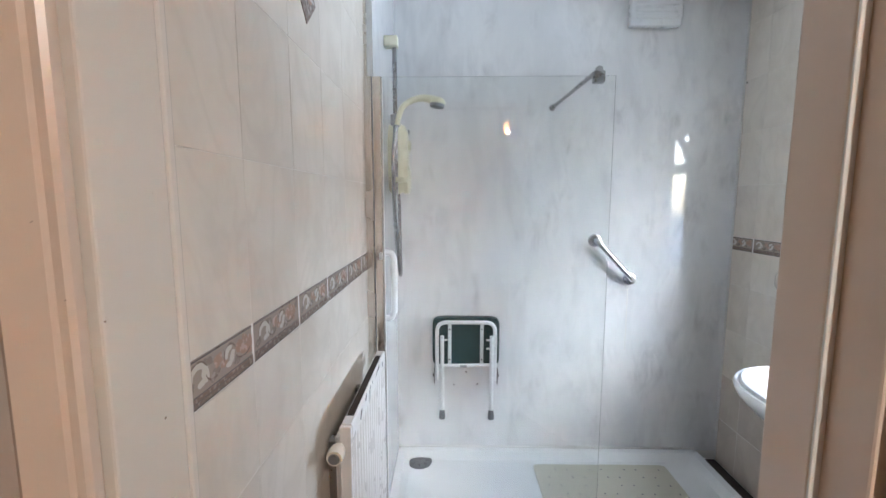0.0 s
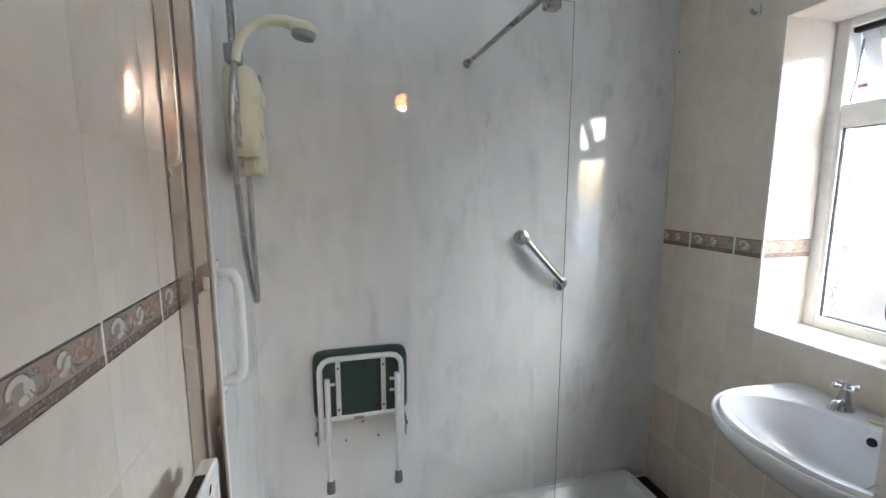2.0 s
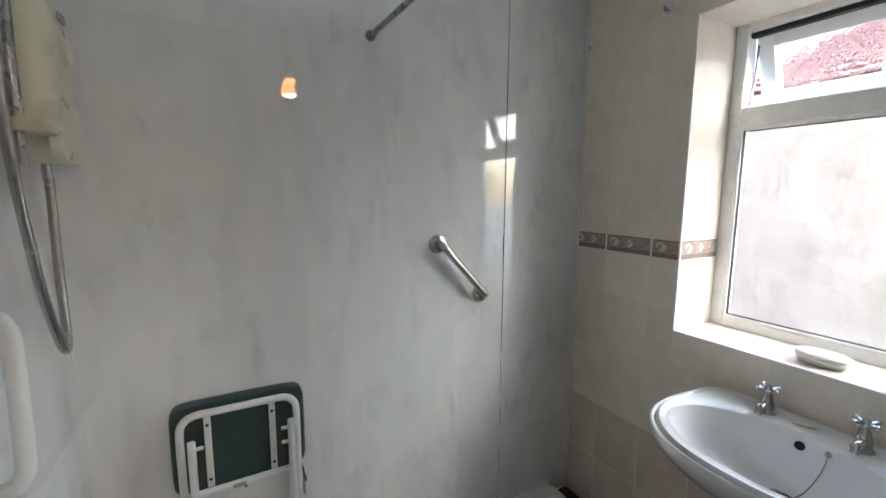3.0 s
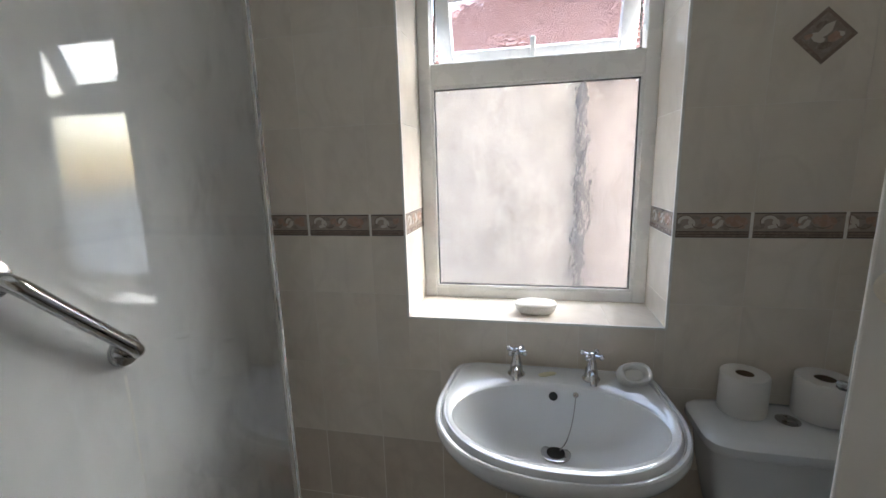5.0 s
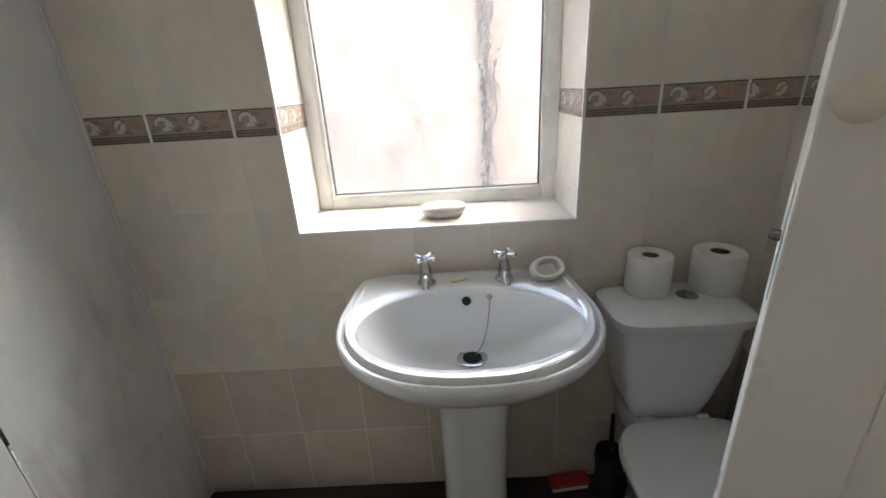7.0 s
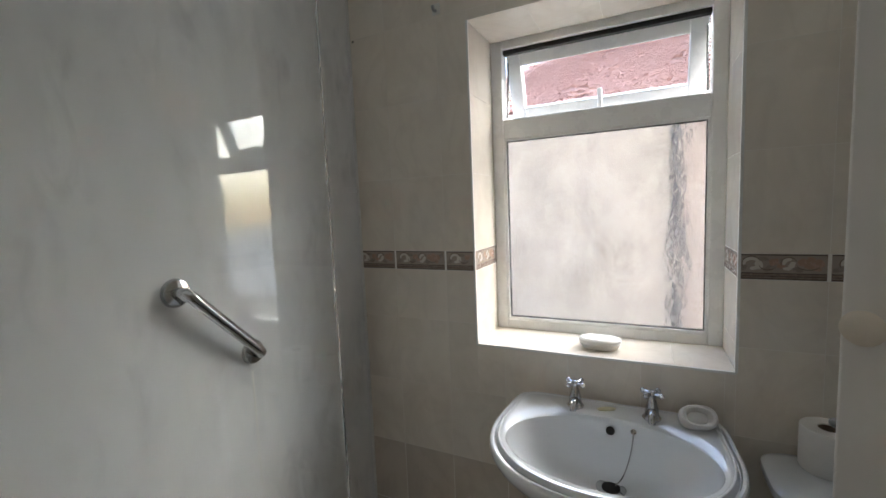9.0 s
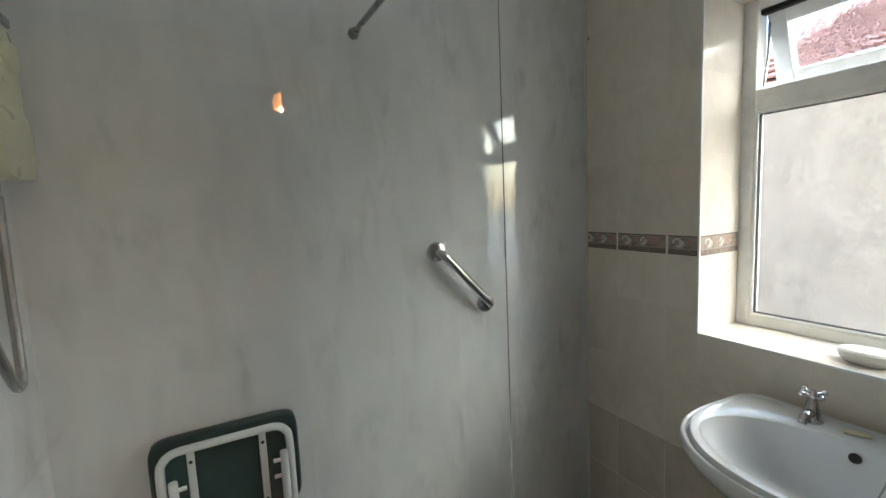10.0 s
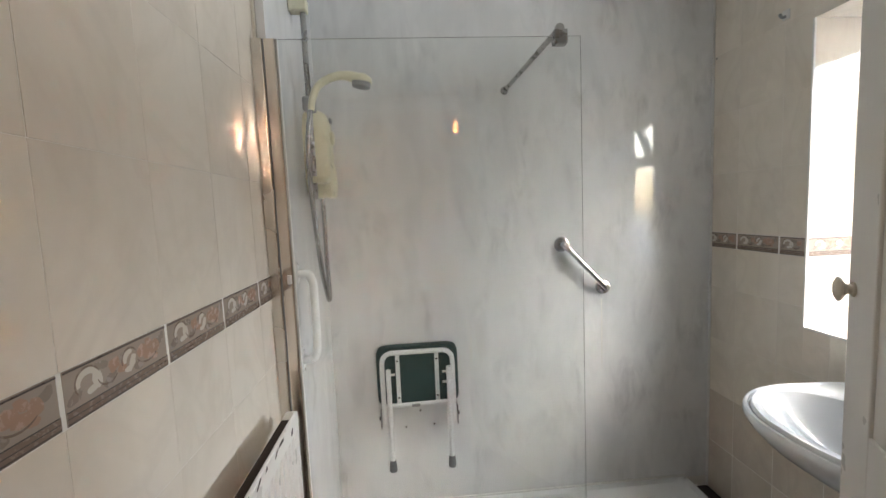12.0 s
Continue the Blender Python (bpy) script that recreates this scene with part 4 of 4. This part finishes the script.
def toilet_roll(x, y, lean, size=1.0):
    r = thing("toilet_roll", (x, y, 0.726), "white toilet roll standing on the cistern", "toilet roll", "rolls on the cistern")
    m = pose(x, y, 0.7262, lean[0], lean[1], 0) @ Matrix.Diagonal((size, size, 1.0, 1.0))
    part("paper", moved(rings([[Vector((q * math.cos(a), q * math.sin(a), z)) for a in (2 * math.pi * k / 36 for k in range(36))] for q, z in ((0.020, 0.002), (0.052, 0.0), (0.0545, 0.004), (0.0545, 0.099), (0.052, 0.103), (0.021, 0.102), (0.021, 0.05), (0.0205, 0.004))], (False, False)), m), M_PAPER, r, "", True)
    part("core", moved(rings([[Vector((q * math.cos(a), q * math.sin(a), z)) for a in (2 * math.pi * k / 28 for k in range(28))] for q, z in ((0.0200, 0.004), (0.0200, 0.100), (0.0185, 0.100), (0.0185, 0.004))], (False, False)), m), M_CARD, r, "brown cardboard core", True)
    return r


toilet_roll(2.046, 1.684, (0, 0))
toilet_roll(2.046, 1.508, (0, 0), 1.10)

pot = thing("toilet_brush_pot", (2.045, 1.765, 0), "black plastic toilet brush holder on the floor", "toilet brush")
part("pot", lathe([(0.0, 0.0), (0.045, 0.0), (0.048, 0.004), (0.040, 0.02), (0.042, 0.10), (0.048, 0.14), (0.044, 0.16), (0.0, 0.165)], (2.052, 1.722, 0.0005), "z", 24), M_BLACK, pot, "", True)
part("handle", tube([(2.052, 1.722, 0.16), (2.058, 1.724, 0.30)], [0.008, 0.006], 10), M_BLACK, pot, "", True)
brush = thing("scrubbing_brush", (2.02, 1.80, 0), "red and white scrubbing brush lying on the floor", "brush")
part("bristles", moved(box(-0.02, 0.02, -0.06, 0.06, 0.0, 0.018, 0.004), pose(2.066, 1.842, 0.0005, 0, 0, 6)), M_PAPER, brush, "white bristles")
part("back", moved(box(-0.025, 0.025, -0.066, 0.066, 0.018, 0.036, 0.008, 3), pose(2.066, 1.842, 0.0005, 0, 0, 6)), M_RED, brush, "red plastic back", True)

# ---- small things on the walls ----
part("scuff", box(0.971, 0.977, YB - 0.0009, YB - 0.0002, 0.700, 0.815), M_SEAL, wall_north, "thin white adhesive streak")
part("scuff", rings([[Vector((1.583 + u * w, YB - 0.0002 - d, z)) for u, d in ((-1, 0.0), (0, 0.0006), (1, 0.0))] for w, z in ((0.0035, 0.955), (0.003, 0.80), (0.002, 0.62))]), M_SEAL, wall_north, "dried white drip below the grab bar")
part("screw_hole", lathe([(0.0, 0), (0.004, 0), (0.004, 0.0006), (0.0, 0.0006)], (XR - 0.0002, 3.032, 1.992), "-x", 10), M_BLACK, wall_east)
vent = thing("extractor_vent", (1.637, YB, 2.25), "white plastic extractor vent high on the shower wall", "extractor fan")
part("housing", box(1.514, 1.760, YB - 0.045, YB - 0.0005, 2.252, 2.440, 0.010, 3), M_WHITE, vent, "", True)
for k in range(5):
    part("louvre", box(1.535, 1.739, YB - 0.052, YB - 0.044, 2.282 + k * 0.03, 2.300 + k * 0.03, 0.003), M_WHITE, vent)
hook = thing("wall_hook", (XR, 2.69, 2.024), "small white plastic hook on the tiles", "hook")
part("base", box(XR - 0.008, XR - 0.0005, 2.676, 2.704, 2.006, 2.040, 0.003), M_SEAL, hook)
part("peg", tube([(XR - 0.004, 2.690, 2.018), (XR - 0.022, 2.690, 2.014), (XR - 0.030, 2.690, 2.026)], 0.005, 10, 4), M_GREY, hook, "", True)

lamp = thing("hall_lamp", (1.165, 0.26, ZC), "warm bulb hanging in the hall", "pendant lamp")
part("cord", tube([(1.165, 0.26, ZC - 0.002), (1.165, 0.26, 2.100)], 0.003, 8), M_WHITE, lamp)
part("bulb", lathe([(0.0, 0.06), (0.012, 0.056), (0.016, 0.044), (0.019, 0.024), (0.014, 0.007), (0.0, 0.0)], (1.165, 0.26, 1.988), "z", 20), M_BULB_HALL, lamp, "glowing warm bulb", True)
part("shade", rings([[Vector((1.165 + r * math.cos(a), 0.26 + r * math.sin(a), z)) for a in (2 * math.pi * k / 32 for k in range(32))] for r, z in ((0.010, 2.106), (0.026, 2.104), (0.044, 2.086), (0.054, 2.060), (0.056, 2.030), (0.050, 2.004), (0.048, 2.005), (0.054, 2.031), (0.052, 2.060), (0.042, 2.083), (0.025, 2.100), (0.010, 2.102))], (False, False)), M_SHADE, lamp, "small amber glass shade", True)

# ---- outside the window ----
single("ground", box(-60, 80, -60, 80, -0.5, -0.30), M_CONCRETE, "pale concrete ground outside", "ground", kind="structure")
house = thing("neighbour_building", (4.0, 2.0, -0.3), "cream rendered outbuilding with a red tiled roof", "building")
NX = 4.0
part("wall", box(NX, NX + 0.3, 1.90, 3.55, -0.3, 1.98), M_RENDER, house, "cream rendered wall")
part("wall", box(NX + 0.04, NX + 0.3, 0.90, 1.90, -0.3, 1.98), M_RENDER_PINK, house, "pinkish rendered wall")
for y in (0.90, 3.25):
    part("wall", box(NX + 0.3, NX + 4.0, y, y + 0.3, -0.3, 1.98), M_RENDER, house, "cream rendered wall")
part("gutter", tube([(NX - 0.07, 0.82, 2.00), (NX - 0.07, 3.65, 2.00)], 0.055, 14), M_UPVC, house, "white plastic gutter", True)
part("fascia", box(NX - 0.02, NX - 0.001, 0.82, 3.65, 1.92, 2.08), M_UPVC, house, "white fascia board")
pipe = part("drainpipe", tube([(NX - 0.05, 1.885, 1.98), (NX - 0.05, 1.885, -0.3)], 0.034, 14), M_PIPE, house, "grey plastic drainpipe", True)
for z in (1.75, 1.2, 0.65, 0.1):
    part("pipe_clip", lathe([(0.034, 0), (0.046, 0.0), (0.046, 0.05), (0.034, 0.05)], (NX - 0.05, 1.885, z), "z", 14), M_PIPE, pipe)
# hipped roof: a slab for each slope and courses of tiles on the side towards the house
PITCH, EAVE_Y0, EAVE_Y1, RIDGE_Y0, RIDGE_Y1 = radians(30), 0.78, 3.55, 1.55, 2.62
SLOPE = 2.45
for x, turn in ((NX - 0.1, -30), (NX + 4.3, 210)):
    low, high = (-0.06, 0.0) if turn < 0 else (0.0, 0.06)
    bm = rings([[Vector((0, EAVE_Y0, z)), Vector((0, EAVE_Y1, z)), Vector((SLOPE, RIDGE_Y1, z)), Vector((SLOPE, RIDGE_Y0, z))] for z in (low, high)])
    slope = part("roof", moved(bm, pose(x, 0, 2.05, 0, turn, 0)), M_ROOF, house, "red tiled roof slope")
    if turn < 0:
        roof = slope
rnd = random.Random(21)
bm = bmesh.new()
for k in range(20):
    u0 = k * 0.12
    f = u0 / SLOPE
    y, end = EAVE_Y0 + (RIDGE_Y0 - EAVE_Y0) * f, EAVE_Y1 + (RIDGE_Y1 - EAVE_Y1) * f
    y -= 0.1 if k % 2 else 0.0
    while y < end:
        a, b = max(y, EAVE_Y0 + (RIDGE_Y0 - EAVE_Y0) * f), min(y + 0.196, end)
        if b - a > 0.03:
            lift = rnd.uniform(0.0, 0.004)
            merge(bm, rings([[Vector((u0 - 0.02, v, 0.026 + lift + q)), Vector((u0 + 0.15, v, 0.002 + q)), Vector((u0 + 0.15, v, 0.014 + q)), Vector((u0 - 0.02, v, 0.040 + lift + q))] for v, q in ((a, 0.0), (b, 0.002))]))
        y += 0.2
part("roof_tiles", moved(bm, pose(NX - 0.1, 0, 2.05, 0, -30, 0)), M_ROOF, roof, "courses of red clay roof tiles")
tagged(bpy.data.objects["roof_tiles"], kind="stuff")
for y0, y1, way in ((EAVE_Y0, RIDGE_Y0, 1), (EAVE_Y1, RIDGE_Y1, -1)):
    a, b = Vector((NX - 0.1, y0, 2.05)), Vector((NX - 0.1 + SLOPE * math.cos(PITCH), y1, 2.05 + SLOPE * math.sin(PITCH)))
    part("hip_tiles", tube([a, b], 0.07, 10), M_ROOF, house, "red hip tiles")
    c = Vector((NX + 4.3, y0, 2.05))
    part("roof", rings([[a, c, b], [a - Vector((0, 0, 0.05)), c - Vector((0, 0, 0.05)), b - Vector((0, 0, 0.05))]]), M_ROOF, house, "red tiled hip end")
upper = box(XR + 0.004, XR + 0.29, -3.0, YH, 0, ZC)
for piece in (box(XR + 0.004, XR + 0.29, YB + 0.2, 6.0, -0.3, ZC), box(XR + 0.004, XR + 0.29, -3.0, 6.0, ZC + 0.002, 5.0), box(XR - 0.4, XR + 0.6, -3.0, 6.0, 5.0, 5.1)):
    merge(upper, piece)
single("outer_wall", upper, M_RENDER, "rendered outer wall and eaves of the house", "wall", kind="structure")
single("low_wall", box(3.15, 3.35, -0.5, 1.66, -0.3, 0.56, 0.02), M_UPVC, "low white-painted garden wall", "wall")


def hedge(cx, cy, w, d, h, seed):
    rnd = random.Random(seed)
    t = thing("hedge", (cx, cy, -0.3), "dense green garden hedge", "hedge")
    bm = bmesh.new()
    for k in range(10):
        x, y = cx + rnd.uniform(-w / 2, w / 2) * 0.8, cy + rnd.uniform(-d / 2, d / 2) * 0.6
        merge(bm, tube([(x, y, -0.3), (x + rnd.uniform(-.1, .1), y + rnd.uniform(-.1, .1), h * 0.5), (x + rnd.uniform(-.2, .2), y + rnd.uniform(-.2, .2), h * 0.9)], [0.03, 0.02, 0.008], 6))
    part("stems", bm, M_BARK, t)
    verts, faces = [], []
    for k in range(5200):
        x, y = cx + rnd.uniform(-w / 2, w / 2), cy + rnd.uniform(-d / 2, d / 2)
        top = h * (0.85 + 0.2 * noise.noise(Vector((x * 0.9, y * 0.9, seed))))
        z = -0.25 + (top + 0.25) * rnd.random() ** 0.7
        s = rnd.uniform(0.03, 0.065)
        m = Euler((rnd.uniform(0, 6.3), rnd.uniform(0, 6.3), rnd.uniform(0, 6.3))).to_matrix()
        i = len(verts)
        for q in ((-1, 0, 0), (0, -0.45, 0.1), (1, 0, 0), (0, 0.45, 0.1)):
            verts.append(Vector((x, y, z)) + m @ Vector(q) * s)
        faces.append((i, i + 1, i + 2, i + 3))
    me = bpy.data.meshes.new("foliage")
    me.from_pydata(verts, [], faces)
    me.materials.append(M_LEAF)
    ob = new("foliage", me)
    ob.parent = t
    ob.matrix_parent_inverse = t.matrix_basis.inverted()
    tagged(ob, "many small green leaves", kind="stuff")


hedge(4.7, 5.0, 4.6, 1.1, 2.1, 3)
hedge(12.0, -9.5, 7.0, 1.6, 2.9, 7)

# ---- tiles, planks ----
TILE_MESHES = {}


def tile_mesh(w, h, material, name="tile"):
    """A glazed tile lying in its own yz-plane, front towards +x, with softened front edges."""
    key = (round(w, 3), round(h, 3), material.name)
    if key not in TILE_MESHES:
        g, e, t = 0.0011 if material is M_TILE_LOW else 0.0004, 0.0003, TILE
        bm = rings([[Vector((x, y, z)) for y, z in ((-w / 2 + i, -h / 2 + i), (w / 2 - i, -h / 2 + i), (w / 2 - i, h / 2 - i), (-w / 2 + i, h / 2 - i))] for x, i in ((-t + 0.0002, g), (-e, g), (0, g + e))], (False, True))
        TILE_MESHES[key] = mesh_of(name, bm, material)
    return TILE_MESHES[key]


def border_mesh(w):
    """A border tile 67 mm high: cream ground, scrolling stems, pink flowers, pale leaves, a brown band and dark lines."""
    key = ("border", round(w, 3))
    if key in TILE_MESHES:
        return TILE_MESHES[key]
    h, t = 0.067, TILE
    g, gy = 0.0008, 0.0030
    bm = rings([[Vector((x, y, z)) for y, z in ((-w / 2 + i + gy, -h / 2 + i), (w / 2 - i - gy, -h / 2 + i), (w / 2 - i - gy, h / 2 - i), (-w / 2 + i + gy, h / 2 - i))] for x, i in ((-t + 0.0002, g), (-0.0003, g), (0, g + 0.0003))], (False, True))
    y0, y1 = -w / 2 + 0.0042, w / 2 - 0.0042

    def strip(a, b, index, lift):
        merge(bm, disc_patch([(y0, a - h / 2), (y1, a - h / 2), (y1, b - h / 2), (y0, b - h / 2)], lift), index)

    strip(0.0045, 0.0092, 5, 0.0009)
    strip(0.0092, 0.0106, 6, 0.0008)
    strip(0.0106, 0.0165, 5, 0.0009)
    strip(0.0022, 0.0045, 6, 0.0007)
    strip(0.0165, 0.0183, 6, 0.0007)
    strip(0.0625, 0.0648, 6, 0.0007)
    if w > 0.04:
        mid = 0.1 if w > 0.12 else w / 2
        f = lambda pts: [(min(max(y - mid, y0), y1), z - h / 2) for y, z in pts]
        inside = lambda cy: cy - mid < y1 - 0.008
        arc = lambda cy, cz, ry, rz, a0, a1, n=14: [(cy + ry * math.cos(a), cz + rz * math.sin(a)) for a in np.linspace(radians(a0), radians(a1), n)]

        def leaves(rows, index, lift, seed):
            for k, (cy, cz, ry, rz, tn) in enumerate(rows):
                if inside(cy):
                    merge(bm, disc_patch(f(petal(cy, cz, ry, rz, tn, 13, 0.16, seed + k)), lift), index)

        def stems(rows, width, index, lift):
            for cy, cz, ry, rz, a0, a1 in rows:
                if inside(cy + abs(ry) * 0.6):
                    merge(bm, ribbon(f(arc(cy, cz, ry, rz, a0, a1)), width, lift), index)

        # grey-brown leaves and shading behind, then flowers, pale scrolls and soft stems over them
        leaves(((0.016, 0.030, 0.012, 0.007, 0.4), (0.060, 0.053, 0.013, 0.006, -0.2), (0.073, 0.030, 0.013, 0.007, 0.5), (0.105, 0.052, 0.014, 0.006, 0.3), (0.128, 0.028, 0.012, 0.006, -0.4), (0.184, 0.050, 0.012, 0.007, 0.6)), 3, 0.0004, 20)
        leaves(((0.082, 0.046, 0.011, 0.009, 0.5), (0.140, 0.046, 0.012, 0.009, 0.3), (0.156, 0.052, 0.010, 0.007, -0.4), (0.153, 0.037, 0.012, 0.008, 0.2), (0.170, 0.043, 0.011, 0.010, 0.9), (0.166, 0.030, 0.010, 0.006, -0.2), (0.096, 0.036, 0.008, 0.007, 0.2)), 2, 0.0006, 40)
        leaves(((0.052, 0.040, 0.008, 0.013, 0.35), (0.042, 0.030, 0.009, 0.005, 0.2), (0.117, 0.037, 0.006, 0.012, -0.5), (0.108, 0.030, 0.009, 0.004, 0.1)), 4, 0.0008, 60)
        stems(((0.036, 0.042, 0.015, 0.013, 10, 195), (0.112, 0.041, 0.010, 0.012, 60, 190)), 0.0046, 4, 0.0009)
        stems(((0.036, 0.042, 0.020, 0.018, 20, 215), (0.070, 0.040, 0.018, 0.014, 190, 330), (0.112, 0.043, 0.016, 0.015, 20, 200), (0.150, 0.042, 0.024, 0.015, 200, 330), (0.186, 0.040, 0.013, 0.014, 30, 210)), 0.0014, 1, 0.0010)
    me = mesh_of("border_tile", bm, [M_B_GROUND, M_B_VINE, M_B_FLOWER, M_B_LEAF, M_B_WHITE, M_B_BAND, M_B_LINE])
    TILE_MESHES[key] = me
    return me


tile_rnd = random.Random(11)


def put_piece(name, me, parent, m):
    ob = new(name, me)
    ob.parent = parent
    ob.matrix_basis = m
    return ob


def split(u0, u1, v0, v1, hole):
    """A tile's rectangle less the opening in the wall."""
    if hole is None:
        return [(u0, u1, v0, v1)]
    a0, a1, b0, b1 = hole
    if u1 <= a0 or u0 >= a1 or v1 <= b0 or v0 >= b1:
        return [(u0, u1, v0, v1)]
    out = []
    if u0 < a0:
        out.append((u0, a0, v0, v1))
    if u1 > a1:
        out.append((a1, u1, v0, v1))
    if v0 < b0:
        out.append((max(u0, a0), min(u1, a1), v0, b0))
    if v1 > b1:
        out.append((max(u0, a0), min(u1, a1), b1, v1))
    return out


def tile_wall(parent, place, u0, u1, joint, pitch, hole=None, low=2, drop=0.0):
    """Tiles between u0 and u1 along a wall, row by row; place(u, v) gives a tile's pose."""
    first = joint - math.ceil((joint - u0) / pitch) * pitch
    cuts = [u0] + [first + k * pitch for k in range(40) if u0 + 0.004 < first + k * pitch < u1 - 0.004] + [u1]
    rows = [ROWS_Z[0]] + [z - drop for z in ROWS_Z[1:-1]] + [ROWS_Z[-1]]
    for r, (v0, v1) in enumerate(zip(rows, rows[1:])):
        for a, b in zip(cuts, cuts[1:]):
            for p0, p1, q0, q1 in split(a, b, v0, v1, hole):
                if p1 - p0 < 0.006 or q1 - q0 < 0.006:
                    continue
                m = place((p0 + p1) / 2, (q0 + q1) / 2) @ pose(0, 0, 0, 0, tile_rnd.uniform(-0.12, 0.12), tile_rnd.uniform(-0.12, 0.12))
                if r == 5:
                    put_piece("border_tile", border_mesh(p1 - p0), parent, m)
                else:
                    put_piece("tile", tile_mesh(p1 - p0, q1 - q0, M_TILE_LOW if r < low else M_TILE), parent, m)


tile_wall(wall_west, lambda u, v: pose(XL, u, v), 1.352, 2.447, 1.517, 0.2055, drop=0.011)
tile_wall(wall_east, lambda u, v: pose(XR, u, v, 0, 0, 180), YS, YB, 2.898, 0.2033, (WY0, WY1, WZ0, WZ1))
tile_wall(wall_south, lambda u, v: pose(u, YS, v, 0, 0, 90), XD + 0.031, XR, 1.904, 0.2033)

# window reveal
for y, turn in ((WY1, -90), (WY0, 90)):
    side = lambda u, v: pose(u, y, v, 0, 0, turn)
    for r, (v0, v1) in enumerate(zip(ROWS_Z, ROWS_Z[1:])):
        v0, v1 = max(v0, WZ0), min(v1, WZ1)
        if v1 - v0 < 0.01:
            continue
        w = WX - XR - 0.002
        m = side((XR + WX) / 2 , (v0 + v1) / 2)
        put_piece("border_tile" if r == 5 else "tile", border_mesh(w) if r == 5 else tile_mesh(w, v1 - v0, M_TILE), wall_east, m)
for z, tilt in ((WZ0, -90), (WZ1, 90)):
    cuts = [WY0, 2.0, 2.2, 2.4, WY1]
    for a, b in zip(cuts, cuts[1:]):
        put_piece("tile", tile_mesh(b - a, WX - XR - 0.002, M_TILE), wall_east, pose((XR + WX) / 2, (a + b) / 2, z, 0, tilt, 0))
part("edge_bead", box(XR - 0.002, XR + 0.006, WY0 - 0.004, WY0 + 0.003, WZ0, WZ1, 0.001), M_SEAL, wall_east, "white tile edging")
part("edge_bead", box(XR - 0.002, XR + 0.006, WY1 - 0.003, WY1 + 0.004, WZ0, WZ1, 0.001), M_SEAL, wall_east, "white tile edging")
part("edge_bead", box(XR - 0.002, XR + 0.006, WY0, WY1, WZ0 - 0.004, WZ0 + 0.003, 0.001), M_SEAL, wall_east, "white tile edging")


# diamond inset tiles with a leaf motif
def diamond(parent, place, r=0.064):
    bm = rings([[Vector((x, y * k, z * k)) for y, z in ((r, 0), (0, r * 0.95), (-r, 0), (0, -r * 0.95))] for x, k in ((0.0, 1.0), (0.0016, 1.0), (0.0024, 0.95))], (False, True))
    merge(bm, disc_patch([(y * 0.82, z * 0.82) for y, z in ((r, 0), (0, r * 0.95), (-r, 0), (0, -r * 0.95))], 0.0026), 1)
    for k, (cy, cz, a, b, tn, idx) in enumerate(((0.0, 0.012, 0.020, 0.010, 0.8, 2), (-0.014, -0.006, 0.016, 0.010, -0.5, 2), (0.018, -0.004, 0.014, 0.009, 0.3, 3), (0.002, -0.022, 0.015, 0.008, 0.2, 4), (-0.01, 0.024, 0.010, 0.007, 0.4, 4), (0.03, 0.002, 0.008, 0.006, 0.2, 2), (-0.034, 0.0, 0.010, 0.006, 0.1, 3))):
        merge(bm, disc_patch(petal(cy, cz, a, b, tn, 10, 0.3, 70 + k), 0.0030 + 0.0001 * idx), idx)
    me = mesh_of("diamond_inset", bm, [M_B_BAND, M_B_LEAF, M_B_WHITE, M_B_FLOWER, M_B_VINE])
    ob = put_piece("diamond_inset", me, parent, place)
    return tagged(ob, "brown diamond inset with a leaf motif")


diamond(wall_east, pose(XR, 1.575, 1.632, 0, 0, 180))
diamond(wall_west, pose(XL, 1.835, 1.862))

# vinyl planks
FLOOR_MESHES = {}
x = XL
while x < XR:
    w = min(0.13, XR - x)
    key = round(w, 3)
    if key not in FLOOR_MESHES:
        FLOOR_MESHES[key] = mesh_of("plank", rings([[Vector((u, v, z)) for u, v in ((i, i), (w - i, i), (w - i, YB - YH - i), (i, YB - YH - i))] for z, i in ((-0.0038, 0.0003), (-0.001, 0.0003), (0.0, 0.0012))], (False, True)), M_FLOOR)
    put_piece("plank", FLOOR_MESHES[key], floor, pose(x, YH, 0))
    x += 0.13
